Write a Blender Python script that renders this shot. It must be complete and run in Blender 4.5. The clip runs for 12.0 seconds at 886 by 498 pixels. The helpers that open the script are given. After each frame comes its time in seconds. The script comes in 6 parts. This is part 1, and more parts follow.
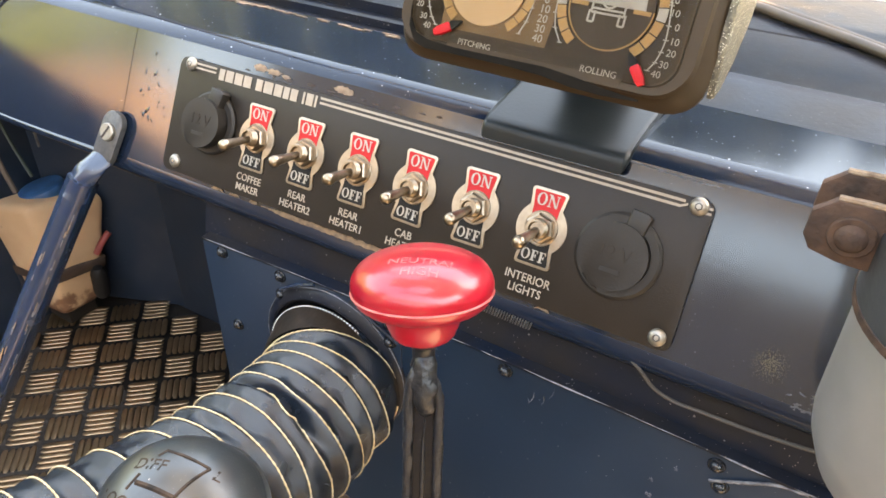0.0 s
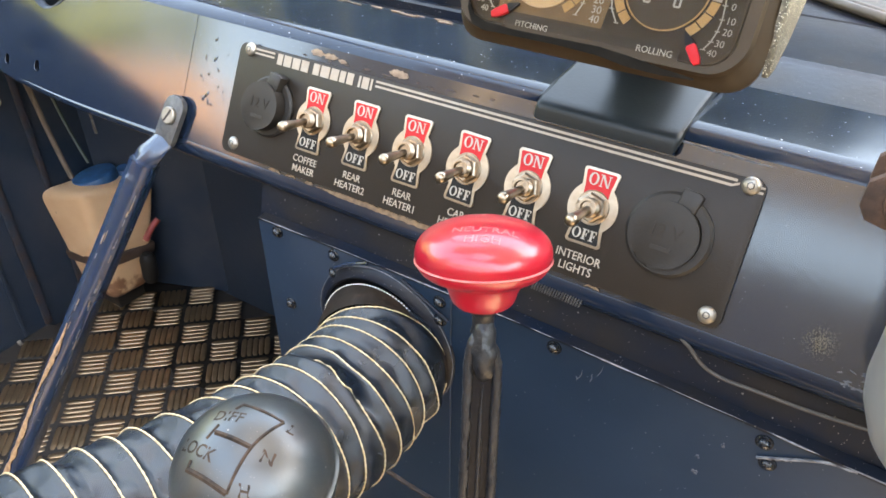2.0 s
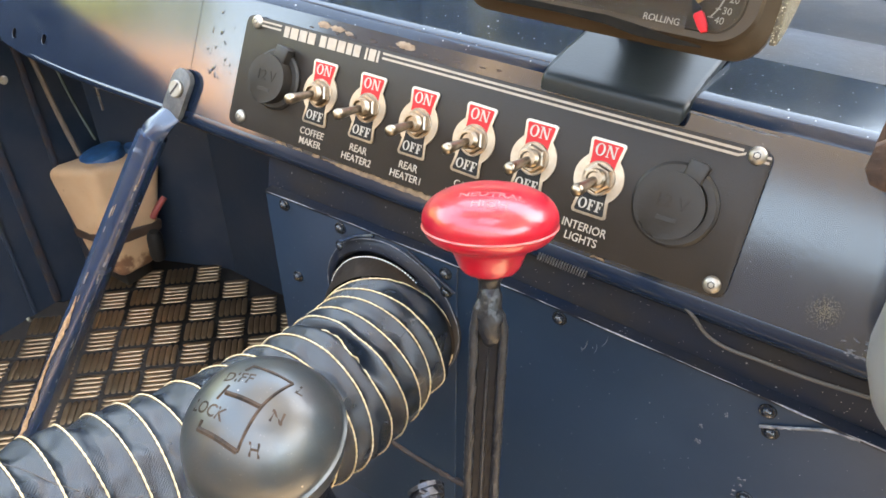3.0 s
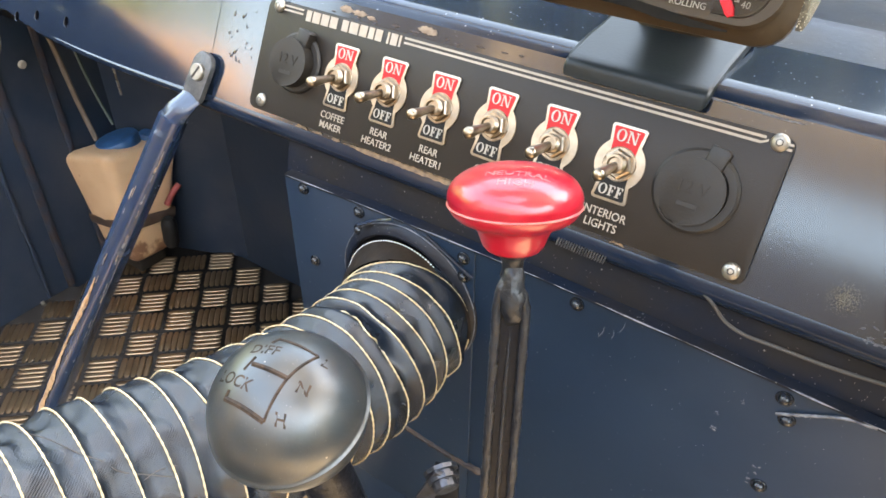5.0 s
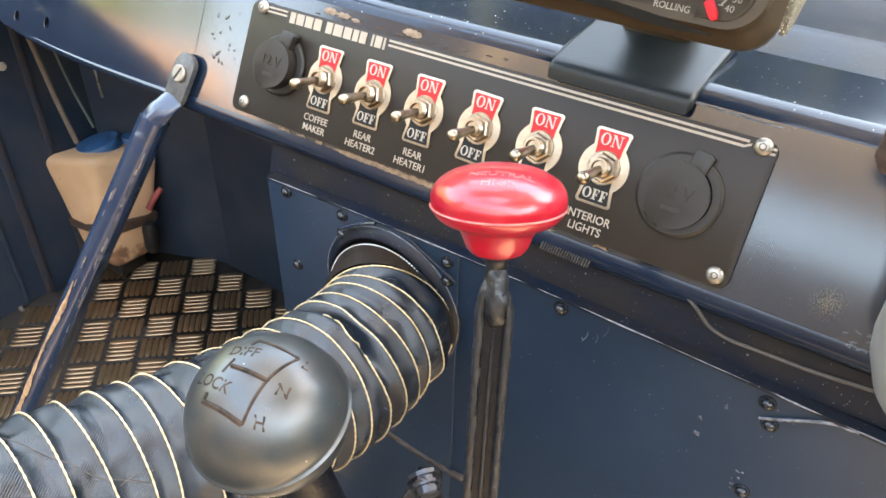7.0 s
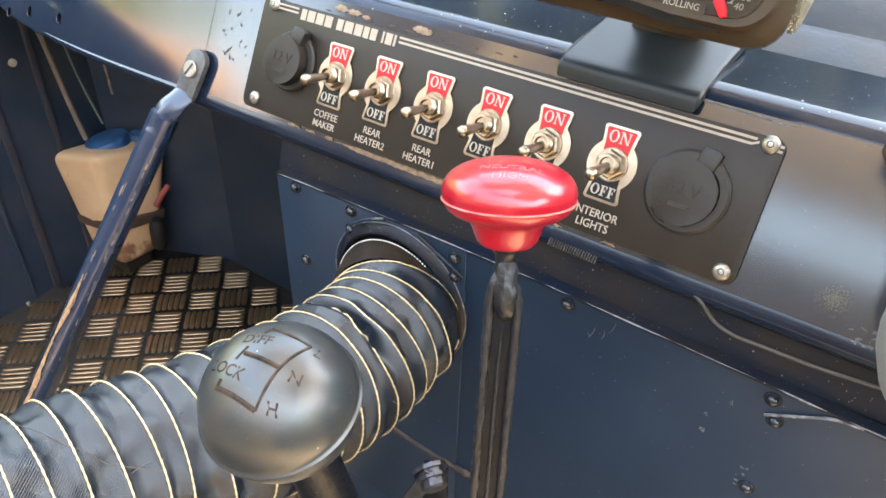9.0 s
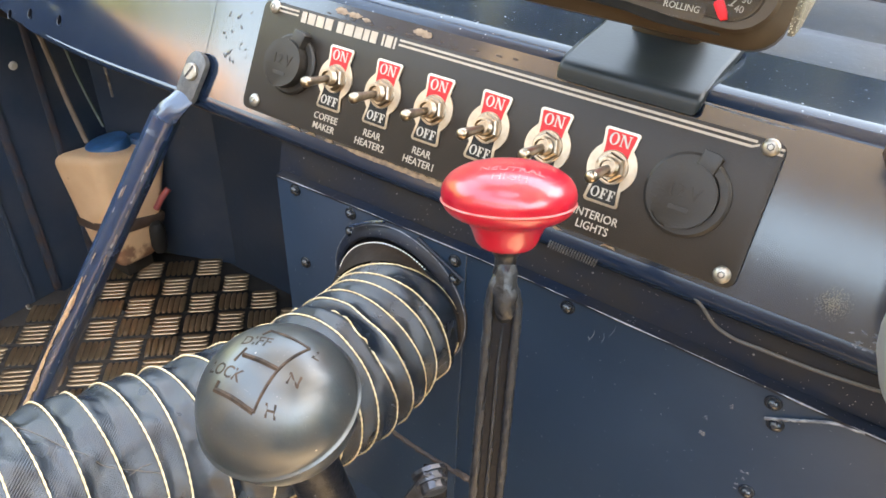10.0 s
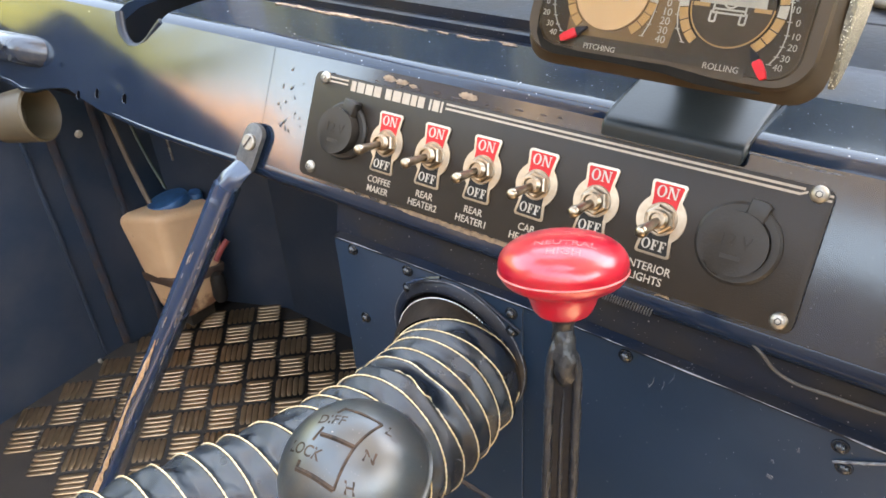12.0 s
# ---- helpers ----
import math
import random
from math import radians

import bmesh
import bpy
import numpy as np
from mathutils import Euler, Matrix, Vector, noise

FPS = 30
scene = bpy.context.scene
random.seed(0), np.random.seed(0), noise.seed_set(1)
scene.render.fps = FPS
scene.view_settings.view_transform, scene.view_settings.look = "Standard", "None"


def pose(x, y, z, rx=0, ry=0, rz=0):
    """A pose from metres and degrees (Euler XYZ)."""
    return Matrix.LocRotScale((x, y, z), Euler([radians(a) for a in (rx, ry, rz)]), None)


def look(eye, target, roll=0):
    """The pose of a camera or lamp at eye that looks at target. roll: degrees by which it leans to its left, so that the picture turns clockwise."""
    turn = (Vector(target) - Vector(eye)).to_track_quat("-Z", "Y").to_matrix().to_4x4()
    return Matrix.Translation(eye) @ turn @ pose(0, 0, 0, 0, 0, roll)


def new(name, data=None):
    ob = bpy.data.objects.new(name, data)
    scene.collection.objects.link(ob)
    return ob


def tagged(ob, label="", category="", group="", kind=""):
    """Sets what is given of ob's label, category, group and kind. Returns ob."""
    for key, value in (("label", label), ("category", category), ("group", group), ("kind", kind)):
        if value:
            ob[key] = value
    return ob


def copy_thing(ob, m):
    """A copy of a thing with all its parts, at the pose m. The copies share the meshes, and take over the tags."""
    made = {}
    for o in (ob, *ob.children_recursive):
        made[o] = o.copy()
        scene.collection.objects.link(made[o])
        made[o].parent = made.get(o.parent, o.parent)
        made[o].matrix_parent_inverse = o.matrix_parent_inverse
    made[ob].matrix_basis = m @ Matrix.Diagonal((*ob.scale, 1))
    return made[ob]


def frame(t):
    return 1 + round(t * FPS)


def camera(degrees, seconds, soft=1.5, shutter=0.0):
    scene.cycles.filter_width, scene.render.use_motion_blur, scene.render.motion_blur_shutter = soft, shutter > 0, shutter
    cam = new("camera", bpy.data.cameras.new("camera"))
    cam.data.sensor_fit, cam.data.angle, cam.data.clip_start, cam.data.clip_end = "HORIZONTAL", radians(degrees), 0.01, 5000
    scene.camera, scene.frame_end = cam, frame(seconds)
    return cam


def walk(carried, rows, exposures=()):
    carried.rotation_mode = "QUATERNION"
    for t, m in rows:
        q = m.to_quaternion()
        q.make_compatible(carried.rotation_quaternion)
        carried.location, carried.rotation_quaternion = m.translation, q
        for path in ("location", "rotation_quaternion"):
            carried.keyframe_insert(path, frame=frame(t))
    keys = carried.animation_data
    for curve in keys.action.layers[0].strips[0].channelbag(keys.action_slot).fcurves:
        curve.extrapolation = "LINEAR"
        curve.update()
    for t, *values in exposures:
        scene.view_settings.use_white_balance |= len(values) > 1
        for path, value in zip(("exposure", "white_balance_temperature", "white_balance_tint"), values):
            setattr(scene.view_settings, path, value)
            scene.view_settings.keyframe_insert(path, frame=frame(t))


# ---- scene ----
cam = camera(60.87, 12.0, soft=1.6)
PATH = [
    (0, (0.17678, -0.23928, 0.65962), (-0.24066, 0.46791, 0.08898), 1.04),
    (0.5, (0.17816, -0.24417, 0.66087), (-0.25893, 0.45948, 0.10066), 1.05),
    (1, (0.17694, -0.24740, 0.66054), (-0.26925, 0.44953, 0.09911), 0.49),
    (1.5, (0.17676, -0.25113, 0.66015), (-0.27506, 0.43707, 0.09249), -0.01),
    (2, (0.17608, -0.25416, 0.65839), (-0.27710, 0.42674, 0.08307), -0.08),
    (2.5, (0.17685, -0.25691, 0.65746), (-0.27619, 0.41721, 0.07410), -0.15),
    (3, (0.17831, -0.25837, 0.65520), (-0.27335, 0.40746, 0.06134), -0.24),
    (3.5, (0.17858, -0.26379, 0.65384), (-0.27481, 0.39387, 0.05225), 0.20),
    (3.7, (0.17903, -0.26491, 0.65343), (-0.27891, 0.38648, 0.04740), 0.18),
    (5.3, (0.17662, -0.26522, 0.65211), (-0.28197, 0.39369, 0.05520), 0.27),
    (5.5, (0.17706, -0.26432, 0.65213), (-0.27948, 0.39654, 0.05644), 0.42),
    (6, (0.17671, -0.26474, 0.65122), (-0.27566, 0.40034, 0.05706), 0.77),
    (6.5, (0.17673, -0.26385, 0.64963), (-0.27039, 0.40756, 0.05862), 1.27),
    (6.7, (0.17668, -0.26397, 0.64942), (-0.26839, 0.40910, 0.05887), 1.37),
    (8.3, (0.17804, -0.26620, 0.64804), (-0.26747, 0.40518, 0.05666), 1.30),
    (8.5, (0.17710, -0.26657, 0.64919), (-0.26776, 0.40461, 0.05622), 1.44),
    (9, (0.17745, -0.26897, 0.64835), (-0.27266, 0.40228, 0.05944), 1.66),
    (9.5, (0.17742, -0.26855, 0.64781), (-0.27476, 0.40386, 0.06181), 1.70),
    (10, (0.17759, -0.26874, 0.64741), (-0.27464, 0.40501, 0.06299), 1.76),
    (10.5, (0.17796, -0.26826, 0.64810), (-0.27556, 0.40479, 0.06387), 1.28),
    (11, (0.17745, -0.26707, 0.65627), (-0.28679, 0.40817, 0.08308), -0.82),
    (11.5, (0.17624, -0.26482, 0.66799), (-0.30351, 0.41154, 0.10909), -2.94),
    (12, (0.17576, -0.27073, 0.66718), (-0.34052, 0.38043, 0.11090), -3.98),
]
EXPOSURES = [(0.0, 4.62, 11800, 12), (2.0, 4.69, 10200, 9), (3.5, 4.86, 10600, 9), (10.5, 4.87, 10700, 9), (12.0, 4.74, 10700, 11)]
walk(cam, [(t, look(eye, target, roll)) for t, eye, target, roll in PATH], EXPOSURES)

# ---------------------------------------------------------------- world, sun, light
world = bpy.data.worlds.new("sky")
scene.world = world
world.use_nodes = True
wn = world.node_tree.nodes
sky = wn.new("ShaderNodeTexSky")
sky.sky_type = "NISHITA"
sky.sun_disc = False
sky.sun_elevation, sky.sun_rotation = radians(56), radians(63.4)
sky.air_density, sky.dust_density = 1.0, 0.7
wn["Background"].inputs["Strength"].default_value = 0.15
world.node_tree.links.new(sky.outputs["Color"], wn["Background"].inputs["Color"])

sun_data = bpy.data.lights.new("sun", "SUN")
sun_data.energy, sun_data.angle, sun_data.color = 3.2, radians(0.5), (1.0, 0.93, 0.82)
sun = new("sun", sun_data)
sun.matrix_world = look((6, 3, 10), (0, 0, 0))

# ---------------------------------------------------------------- materials
def mat(name, base, rough=0.5, metal=0.0, var=None, var_scale=40.0, var_amount=0.5, bump=0.0, bump_scale=400.0,
        dust=0.0, dust_scale=900.0, dust_color=(0.5, 0.5, 0.5), coat=0.0, spec=0.5, rough_var=0.15):
    """A painted, metal or plastic surface: colour patches at one scale, fine relief at another, and specks of dust or
    painted glitter.
    """
    m = bpy.data.materials.new(name)
    m.use_nodes = True
    nt = m.node_tree
    n, l = nt.nodes, nt.links
    b = n["Principled BSDF"]
    b.inputs["Metallic"].default_value = metal
    b.inputs["Coat Weight"].default_value = coat
    b.inputs["Coat Roughness"].default_value = 0.12
    b.inputs["Specular IOR Level"].default_value = spec
    co = n.new("ShaderNodeTexCoord")
    big = n.new("ShaderNodeTexNoise")
    big.inputs["Scale"].default_value, big.inputs["Detail"].default_value = var_scale, 6
    l.new(co.outputs["Object"], big.inputs["Vector"])
    ramp = n.new("ShaderNodeValToRGB")
    ramp.color_ramp.elements[0].position, ramp.color_ramp.elements[1].position = 0.5 - 0.25 * var_amount, 0.5 + 0.35 * var_amount
    ramp.color_ramp.elements[0].color = (*base, 1)
    ramp.color_ramp.elements[1].color = (*(var or tuple(min(1, c * 1.5) for c in base)), 1)
    l.new(big.outputs["Fac"], ramp.inputs["Fac"])
    color = ramp.outputs["Color"]
    if dust:
        vo = n.new("ShaderNodeTexVoronoi")
        vo.inputs["Scale"].default_value, vo.inputs["Randomness"].default_value = dust_scale, 1.0
        l.new(co.outputs["Object"], vo.inputs["Vector"])
        wob = n.new("ShaderNodeTexNoise")
        wob.inputs["Scale"].default_value = dust_scale * 0.13
        l.new(co.outputs["Object"], wob.inputs["Vector"])
        lim = n.new("ShaderNodeMath")
        lim.operation, lim.inputs[1].default_value = "MULTIPLY", dust
        l.new(wob.outputs["Fac"], lim.inputs[0])
        less = n.new("ShaderNodeMath")
        less.operation = "LESS_THAN"
        l.new(vo.outputs["Distance"], less.inputs[0])
        l.new(lim.outputs[0], less.inputs[1])
        mix = n.new("ShaderNodeMix")
        mix.data_type = "RGBA"
        l.new(less.outputs[0], mix.inputs[0])
        l.new(color, mix.inputs[6])
        mix.inputs[7].default_value = (*dust_color, 1)
        color = mix.outputs[2]
    l.new(color, b.inputs["Base Color"])
    fine = n.new("ShaderNodeTexNoise")
    fine.inputs["Scale"].default_value, fine.inputs["Detail"].default_value = bump_scale, 4
    l.new(co.outputs["Object"], fine.inputs["Vector"])
    rr = n.new("ShaderNodeMapRange")
    rr.inputs[3].default_value, rr.inputs[4].default_value = max(0.03, rough - rough_var), min(1, rough + rough_var)
    l.new(big.outputs["Fac"], rr.inputs[0])
    l.new(rr.outputs[0], b.inputs["Roughness"])
    if bump:
        bp = n.new("ShaderNodeBump")
        bp.inputs["Strength"].default_value, bp.inputs["Distance"].default_value = bump, 0.0006
        l.new(fine.outputs["Fac"], bp.inputs["Height"])
        l.new(bp.outputs["Normal"], b.inputs["Normal"])
    return m

NAVY = (0.0045, 0.010, 0.021)
navy_paint = mat("navy_paint", NAVY, 0.13, rough_var=0.05, var=(0.0075, 0.014, 0.026), var_scale=25, bump=0.020, bump_scale=520, dust=0.075, dust_scale=430, dust_color=(0.28, 0.29, 0.30), coat=0.05, spec=0.26)
navy_dull = mat("navy_dull", (0.0032, 0.007, 0.015), 0.42, spec=0.22, var=(0.0105, 0.0095, 0.0105), var_scale=32, bump=0.3, bump_scale=300, dust=0.13, dust_scale=420, dust_color=(0.22, 0.20, 0.18))
navy_panel = mat("navy_panel", (0.0053, 0.0165, 0.0335), 0.36, spec=0.5, rough_var=0.08, var=(0.0080, 0.0215, 0.041), var_scale=18, bump=0.08, bump_scale=200, dust=0.07, dust_scale=260, dust_color=(0.4, 0.4, 0.42))
navy_worn = mat("navy_worn", (0.007, 0.018, 0.040), 0.2, var=(0.018, 0.026, 0.042), var_scale=90, var_amount=0.5, bump=0.12, bump_scale=500, coat=0.3)
brace_navy = mat("brace_navy", (0.007, 0.020, 0.050), 0.22, var=(0.012, 0.025, 0.050), var_scale=90, var_amount=0.5, bump=0.12, bump_scale=500, coat=0.3, spec=0.5)
wall_paint = mat("wall_paint", (0.015, 0.027, 0.047), 0.55, spec=0.2, var=(0.029, 0.038, 0.055), var_scale=17, bump=0.3, bump_scale=120, dust=0.07, dust_scale=120, dust_color=(0.08, 0.065, 0.055))
dirty_steel = mat("dirty_steel", (0.08, 0.088, 0.105), 0.38, 0.8, var=(0.05, 0.05, 0.055), var_scale=200, bump=0.4)
rust_streak = mat("rust_streak", (0.05, 0.028, 0.018), 0.75, var=(0.02, 0.016, 0.018), var_scale=60, bump=0.5)
panel_black = mat("panel_black", (0.0131, 0.0092, 0.0069), 0.5, spec=0.27, var=(0.0170, 0.0122, 0.0093), var_scale=30, bump=0.18, bump_scale=1800, rough_var=0.05)
rubber_black = mat("rubber_black", (0.0130, 0.0108, 0.0094), 0.5, spec=0.32, var=(0.0175, 0.0147, 0.0128), var_scale=90, bump=0.15, bump_scale=900)
plastic_black = mat("plastic_black", (0.036, 0.024, 0.0145), 0.48, spec=0.14, var=(0.044, 0.030, 0.0185), var_scale=60, bump=0.15, bump_scale=1500)
pad_grey = mat("pad_grey", (0.010, 0.0135, 0.0150), 0.34, spec=0.22, rough_var=0.05, var=(0.011, 0.0145, 0.0165), var_scale=40, bump=0.08, bump_scale=700)
cream_print = mat("cream_print", (0.265, 0.215, 0.17), 0.6, var=(0.30, 0.25, 0.20), var_scale=300)
nickel = mat("nickel", (0.31, 0.245, 0.185), 0.31, 1.0, var=(0.22, 0.175, 0.135), var_scale=400, rough_var=0.08)
ring_silver = mat("ring_silver", (0.37, 0.31, 0.245), 0.36, 0.8, var=(0.31, 0.255, 0.20), var_scale=300, bump=0.05)
label_red = mat("label_red", (0.38, 0.007, 0.011), 0.5, spec=0.3, var=(0.42, 0.010, 0.014), var_scale=500)
label_black = mat("label_black", (0.008, 0.008, 0.008), 0.6, spec=0.2, var=(0.012, 0.011, 0.011), var_scale=500)
label_white = mat("label_white", (0.35, 0.315, 0.27), 0.5, var=(0.31, 0.28, 0.24), var_scale=500)
steel_screw = mat("steel_screw", (0.29, 0.265, 0.235), 0.44, 0.85, var=(0.26, 0.235, 0.20), var_scale=600, bump=0.15)
knob_red = mat("knob_red", (0.29, 0.0035, 0.014), 0.31, var=(0.36, 0.005, 0.016), var_scale=80, bump=0.04, bump_scale=300, coat=0.4, rough_var=0.08)
knob_letter = mat("knob_letter", (0.47, 0.13, 0.125), 0.55, var=(0.40, 0.04, 0.05), var_scale=500)
knob_pale = mat("knob_pale", (0.40, 0.10, 0.085), 0.5, var=(0.36, 0.04, 0.045), var_scale=300)
knob_black = mat("knob_black", (0.0145, 0.0205, 0.0245), 0.36, spec=0.80, var=(0.025, 0.0235, 0.0210), var_scale=110, bump=0.10, bump_scale=700, dust=0.12, dust_scale=800, dust_color=(0.16, 0.14, 0.12), rough_var=0.08)
engraving = mat("engraving", (0.012, 0.008, 0.006), 0.7, spec=0.2, var=(0.060, 0.036, 0.024), var_scale=260)
lever_iron = mat("lever_iron", (0.003, 0.004, 0.007), 0.34, 0.0, spec=0.2, var=(0.007, 0.007, 0.008), var_scale=260, var_amount=0.6, bump=0.5, bump_scale=500)
hose_vinyl = mat("hose_vinyl", (0.0042, 0.0080, 0.0135), 0.25, spec=0.60, var=(0.008, 0.0130, 0.020), var_scale=70, bump=0.25, bump_scale=1500, rough_var=0.1)
cuff_vinyl = mat("cuff_vinyl", (0.013, 0.0085, 0.006), 0.55, spec=0.14, var=(0.021, 0.013, 0.0085), var_scale=90, bump=0.3)
thread_gold = mat("thread_gold", (0.52, 0.37, 0.20), 0.7, var=(0.60, 0.48, 0.31), var_scale=200, bump=0.5, bump_scale=2500)
stitch_white = mat("stitch_white", (0.75, 0.72, 0.66), 0.7)
tread_metal = mat("tread_metal", (0.34, 0.235, 0.150), 0.42, 1.0, rough_var=0.04, var=(0.40, 0.275, 0.175), var_scale=60, bump=0.05, bump_scale=900)
floor_metal = mat("floor_metal", (0.025, 0.022, 0.021), 0.55, 0.1, spec=0.25, var=(0.032, 0.027, 0.024), var_scale=50, bump=0.3, bump_scale=500, dust=0.15, dust_scale=300, dust_color=(0.07, 0.06, 0.05))
bottle_plastic = mat("bottle_plastic", (0.52, 0.335, 0.205), 0.5, var=(0.43, 0.265, 0.155), var_scale=14, bump=0.1, bump_scale=200, dust=0.1, dust_scale=160, dust_color=(0.25, 0.16, 0.10))
cap_blue = mat("cap_blue", (0.008, 0.050, 0.135), 0.45, var=(0.015, 0.10, 0.23), var_scale=80)
pipe_red = mat("pipe_red", (0.22, 0.030, 0.028), 0.6, var=(0.16, 0.03, 0.03), var_scale=90)
strap_brown = mat("strap_brown", (0.035, 0.020, 0.015), 0.7, var=(0.06, 0.035, 0.025), var_scale=80)
bare_primer = mat("bare_primer", (0.27, 0.195, 0.14), 0.7, spec=0.2, var=(0.13, 0.085, 0.06), var_scale=220, bump=0.5)
lip_metal = mat("lip_metal", (0.21, 0.130, 0.072), 0.55, 0.2, var=(0.07, 0.045, 0.032), var_scale=300, var_amount=0.6, bump=0.5)
bolt_black = mat("bolt_black", (0.004, 0.007, 0.012), 0.22, spec=0.5, var=(0.016, 0.017, 0.019), var_scale=500, var_amount=0.6, bump=0.5, bump_scale=600)
rust = mat("rust", (0.075, 0.042, 0.030), 0.75, spec=0.25, var=(0.032, 0.021, 0.018), var_scale=150, bump=0.8, bump_scale=600)
band_steel = mat("band_steel", (0.075, 0.08, 0.085), 0.4, 0.5, var=(0.05, 0.05, 0.052), var_scale=60, bump=0.2)
neck_iron = mat("neck_iron", (0.004, 0.0055, 0.0085), 0.38, spec=0.4, var=(0.014, 0.0135, 0.0145), var_scale=330, var_amount=0.55, bump=1.0, bump_scale=420)
rail_iron = mat("rail_iron", (0.004, 0.0052, 0.008), 0.36, spec=0.4, var=(0.018, 0.018, 0.020), var_scale=620, var_amount=0.6, bump=0.6, bump_scale=900)
can_metal = mat("can_metal", (0.46, 0.45, 0.43), 0.36, 0.65, var=(0.39, 0.38, 0.36), var_scale=30, bump=0.1)
reflection_amber = mat("reflection_amber", (0.155, 0.090, 0.041), 0.5, spec=0.10, var=(0.130, 0.075, 0.034), var_scale=50)
groove_shadow = mat("groove_shadow", (0.006, 0.005, 0.004), 0.7, spec=0.05, var=(0.011, 0.009, 0.007), var_scale=90)
dial_tan = mat("dial_tan", (0.43, 0.245, 0.105), 0.5, var=(0.40, 0.225, 0.095), var_scale=60)
dial_dark = mat("dial_dark", (0.044, 0.029, 0.0165), 0.5, spec=0.12, var=(0.054, 0.036, 0.021), var_scale=60)
dial_amber = mat("dial_amber", (0.33, 0.165, 0.040), 0.5, var=(0.29, 0.145, 0.034), var_scale=80)
gauge_print = mat("gauge_print", (0.25, 0.21, 0.16), 0.5)
pointer_red = mat("pointer_red", (0.45, 0.006, 0.012), 0.45, spec=0.3)
# the foil's bright specks are sparkle painted into its colour, over a darkened base
foil = mat("foil", (0.085, 0.078, 0.060), 0.45, 0.3, var=(0.18, 0.16, 0.115), var_scale=700, var_amount=0.3, bump=1.0, bump_scale=1600, dust=0.42, dust_scale=1300, dust_color=(0.80, 0.76, 0.62))
cup_tan = mat("cup_tan", (0.080, 0.058, 0.034), 0.5, var=(0.06, 0.044, 0.027), var_scale=30)
rail_worn = mat("rail_worn", (0.40, 0.24, 0.135), 0.6, 0.0, spec=0.25, var=(0.22, 0.13, 0.075), var_scale=300, bump=0.5)
tab_grey = mat("tab_grey", (0.035, 0.036, 0.040), 0.45, var=(0.075, 0.072, 0.070), var_scale=260, bump=0.5, bump_scale=700)
tube_paint = mat("tube_paint", (0.05, 0.055, 0.065), 0.28, 0.2, var=(0.08, 0.08, 0.085), var_scale=60, coat=0.3)
rib_rust = mat("rib_rust", (0.020, 0.030, 0.048), 0.7, spec=0.15, var=(0.045, 0.032, 0.030), var_scale=40, bump=0.4)
tube_tan = mat("tube_tan", (0.10, 0.075, 0.058), 0.6, var=(0.07, 0.052, 0.042), var_scale=80)
grab_paint = mat("grab_paint", (0.014, 0.019, 0.030), 0.18, var=(0.026, 0.030, 0.038), var_scale=120, bump=0.2)
scuff_bright = mat("scuff_bright", (0.15, 0.15, 0.16), 0.5, var=(0.03, 0.035, 0.05), var_scale=300, var_amount=0.5)
cab_paint = mat("cab_paint", (0.36, 0.30, 0.235), 0.6, var=(0.32, 0.265, 0.205), var_scale=5)
floor_tan = mat("floor_tan", (0.21, 0.175, 0.14), 0.65, var=(0.16, 0.132, 0.105), var_scale=12, bump=0.2, bump_scale=200)
roof_paint = mat("roof_paint", (0.44, 0.46, 0.48), 0.6, var=(0.39, 0.41, 0.43), var_scale=5)
seat_brown = mat("seat_brown", (0.042, 0.040, 0.039), 0.8, var=(0.058, 0.055, 0.052), var_scale=8)
sill_white = mat("sill_white", (0.62, 0.60, 0.55), 0.5, var=(0.50, 0.48, 0.43), var_scale=20)
scuffed = mat("scuffed", (0.12, 0.125, 0.13), 0.45, var=(0.012, 0.02, 0.045), var_scale=160, var_amount=0.5)
wire_dusty = mat("wire_dusty", (0.050, 0.045, 0.040), 0.6, spec=0.2, var=(0.065, 0.057, 0.050), var_scale=200)
cable_black = mat("cable_black", (0.045, 0.032, 0.023), 0.5)
hole_dark = mat("hole_dark", (0.0015, 0.0015, 0.002), 1.0, spec=0.0, var=(0.003, 0.003, 0.004))
wire_green = mat("wire_green", (0.007, 0.020, 0.019), 0.5)
gravel = mat("gravel", (0.37, 0.31, 0.245), 0.9, var=(0.31, 0.255, 0.20), var_scale=1.2)
# the next three colour unseen belts that only show in reflections
conifer = mat("conifer", (0.018, 0.026, 0.014), 0.9, var=(0.030, 0.036, 0.022), var_scale=1.6, spec=0.1)
backdrop_tan = mat("backdrop_tan", (0.55, 0.36, 0.25), 0.9, var=(0.46, 0.30, 0.21), var_scale=1.5)
leafage = mat("leafage", (0.17, 0.19, 0.06), 0.8, var=(0.085, 0.11, 0.035), var_scale=1.6)
glass = bpy.data.materials.new("glass")
glass.use_nodes = True
gb = glass.node_tree.nodes["Principled BSDF"]
gb.inputs["Transmission Weight"].default_value, gb.inputs["Roughness"].default_value = 1.0, 0.02
gb.inputs["IOR"].default_value = 1.06

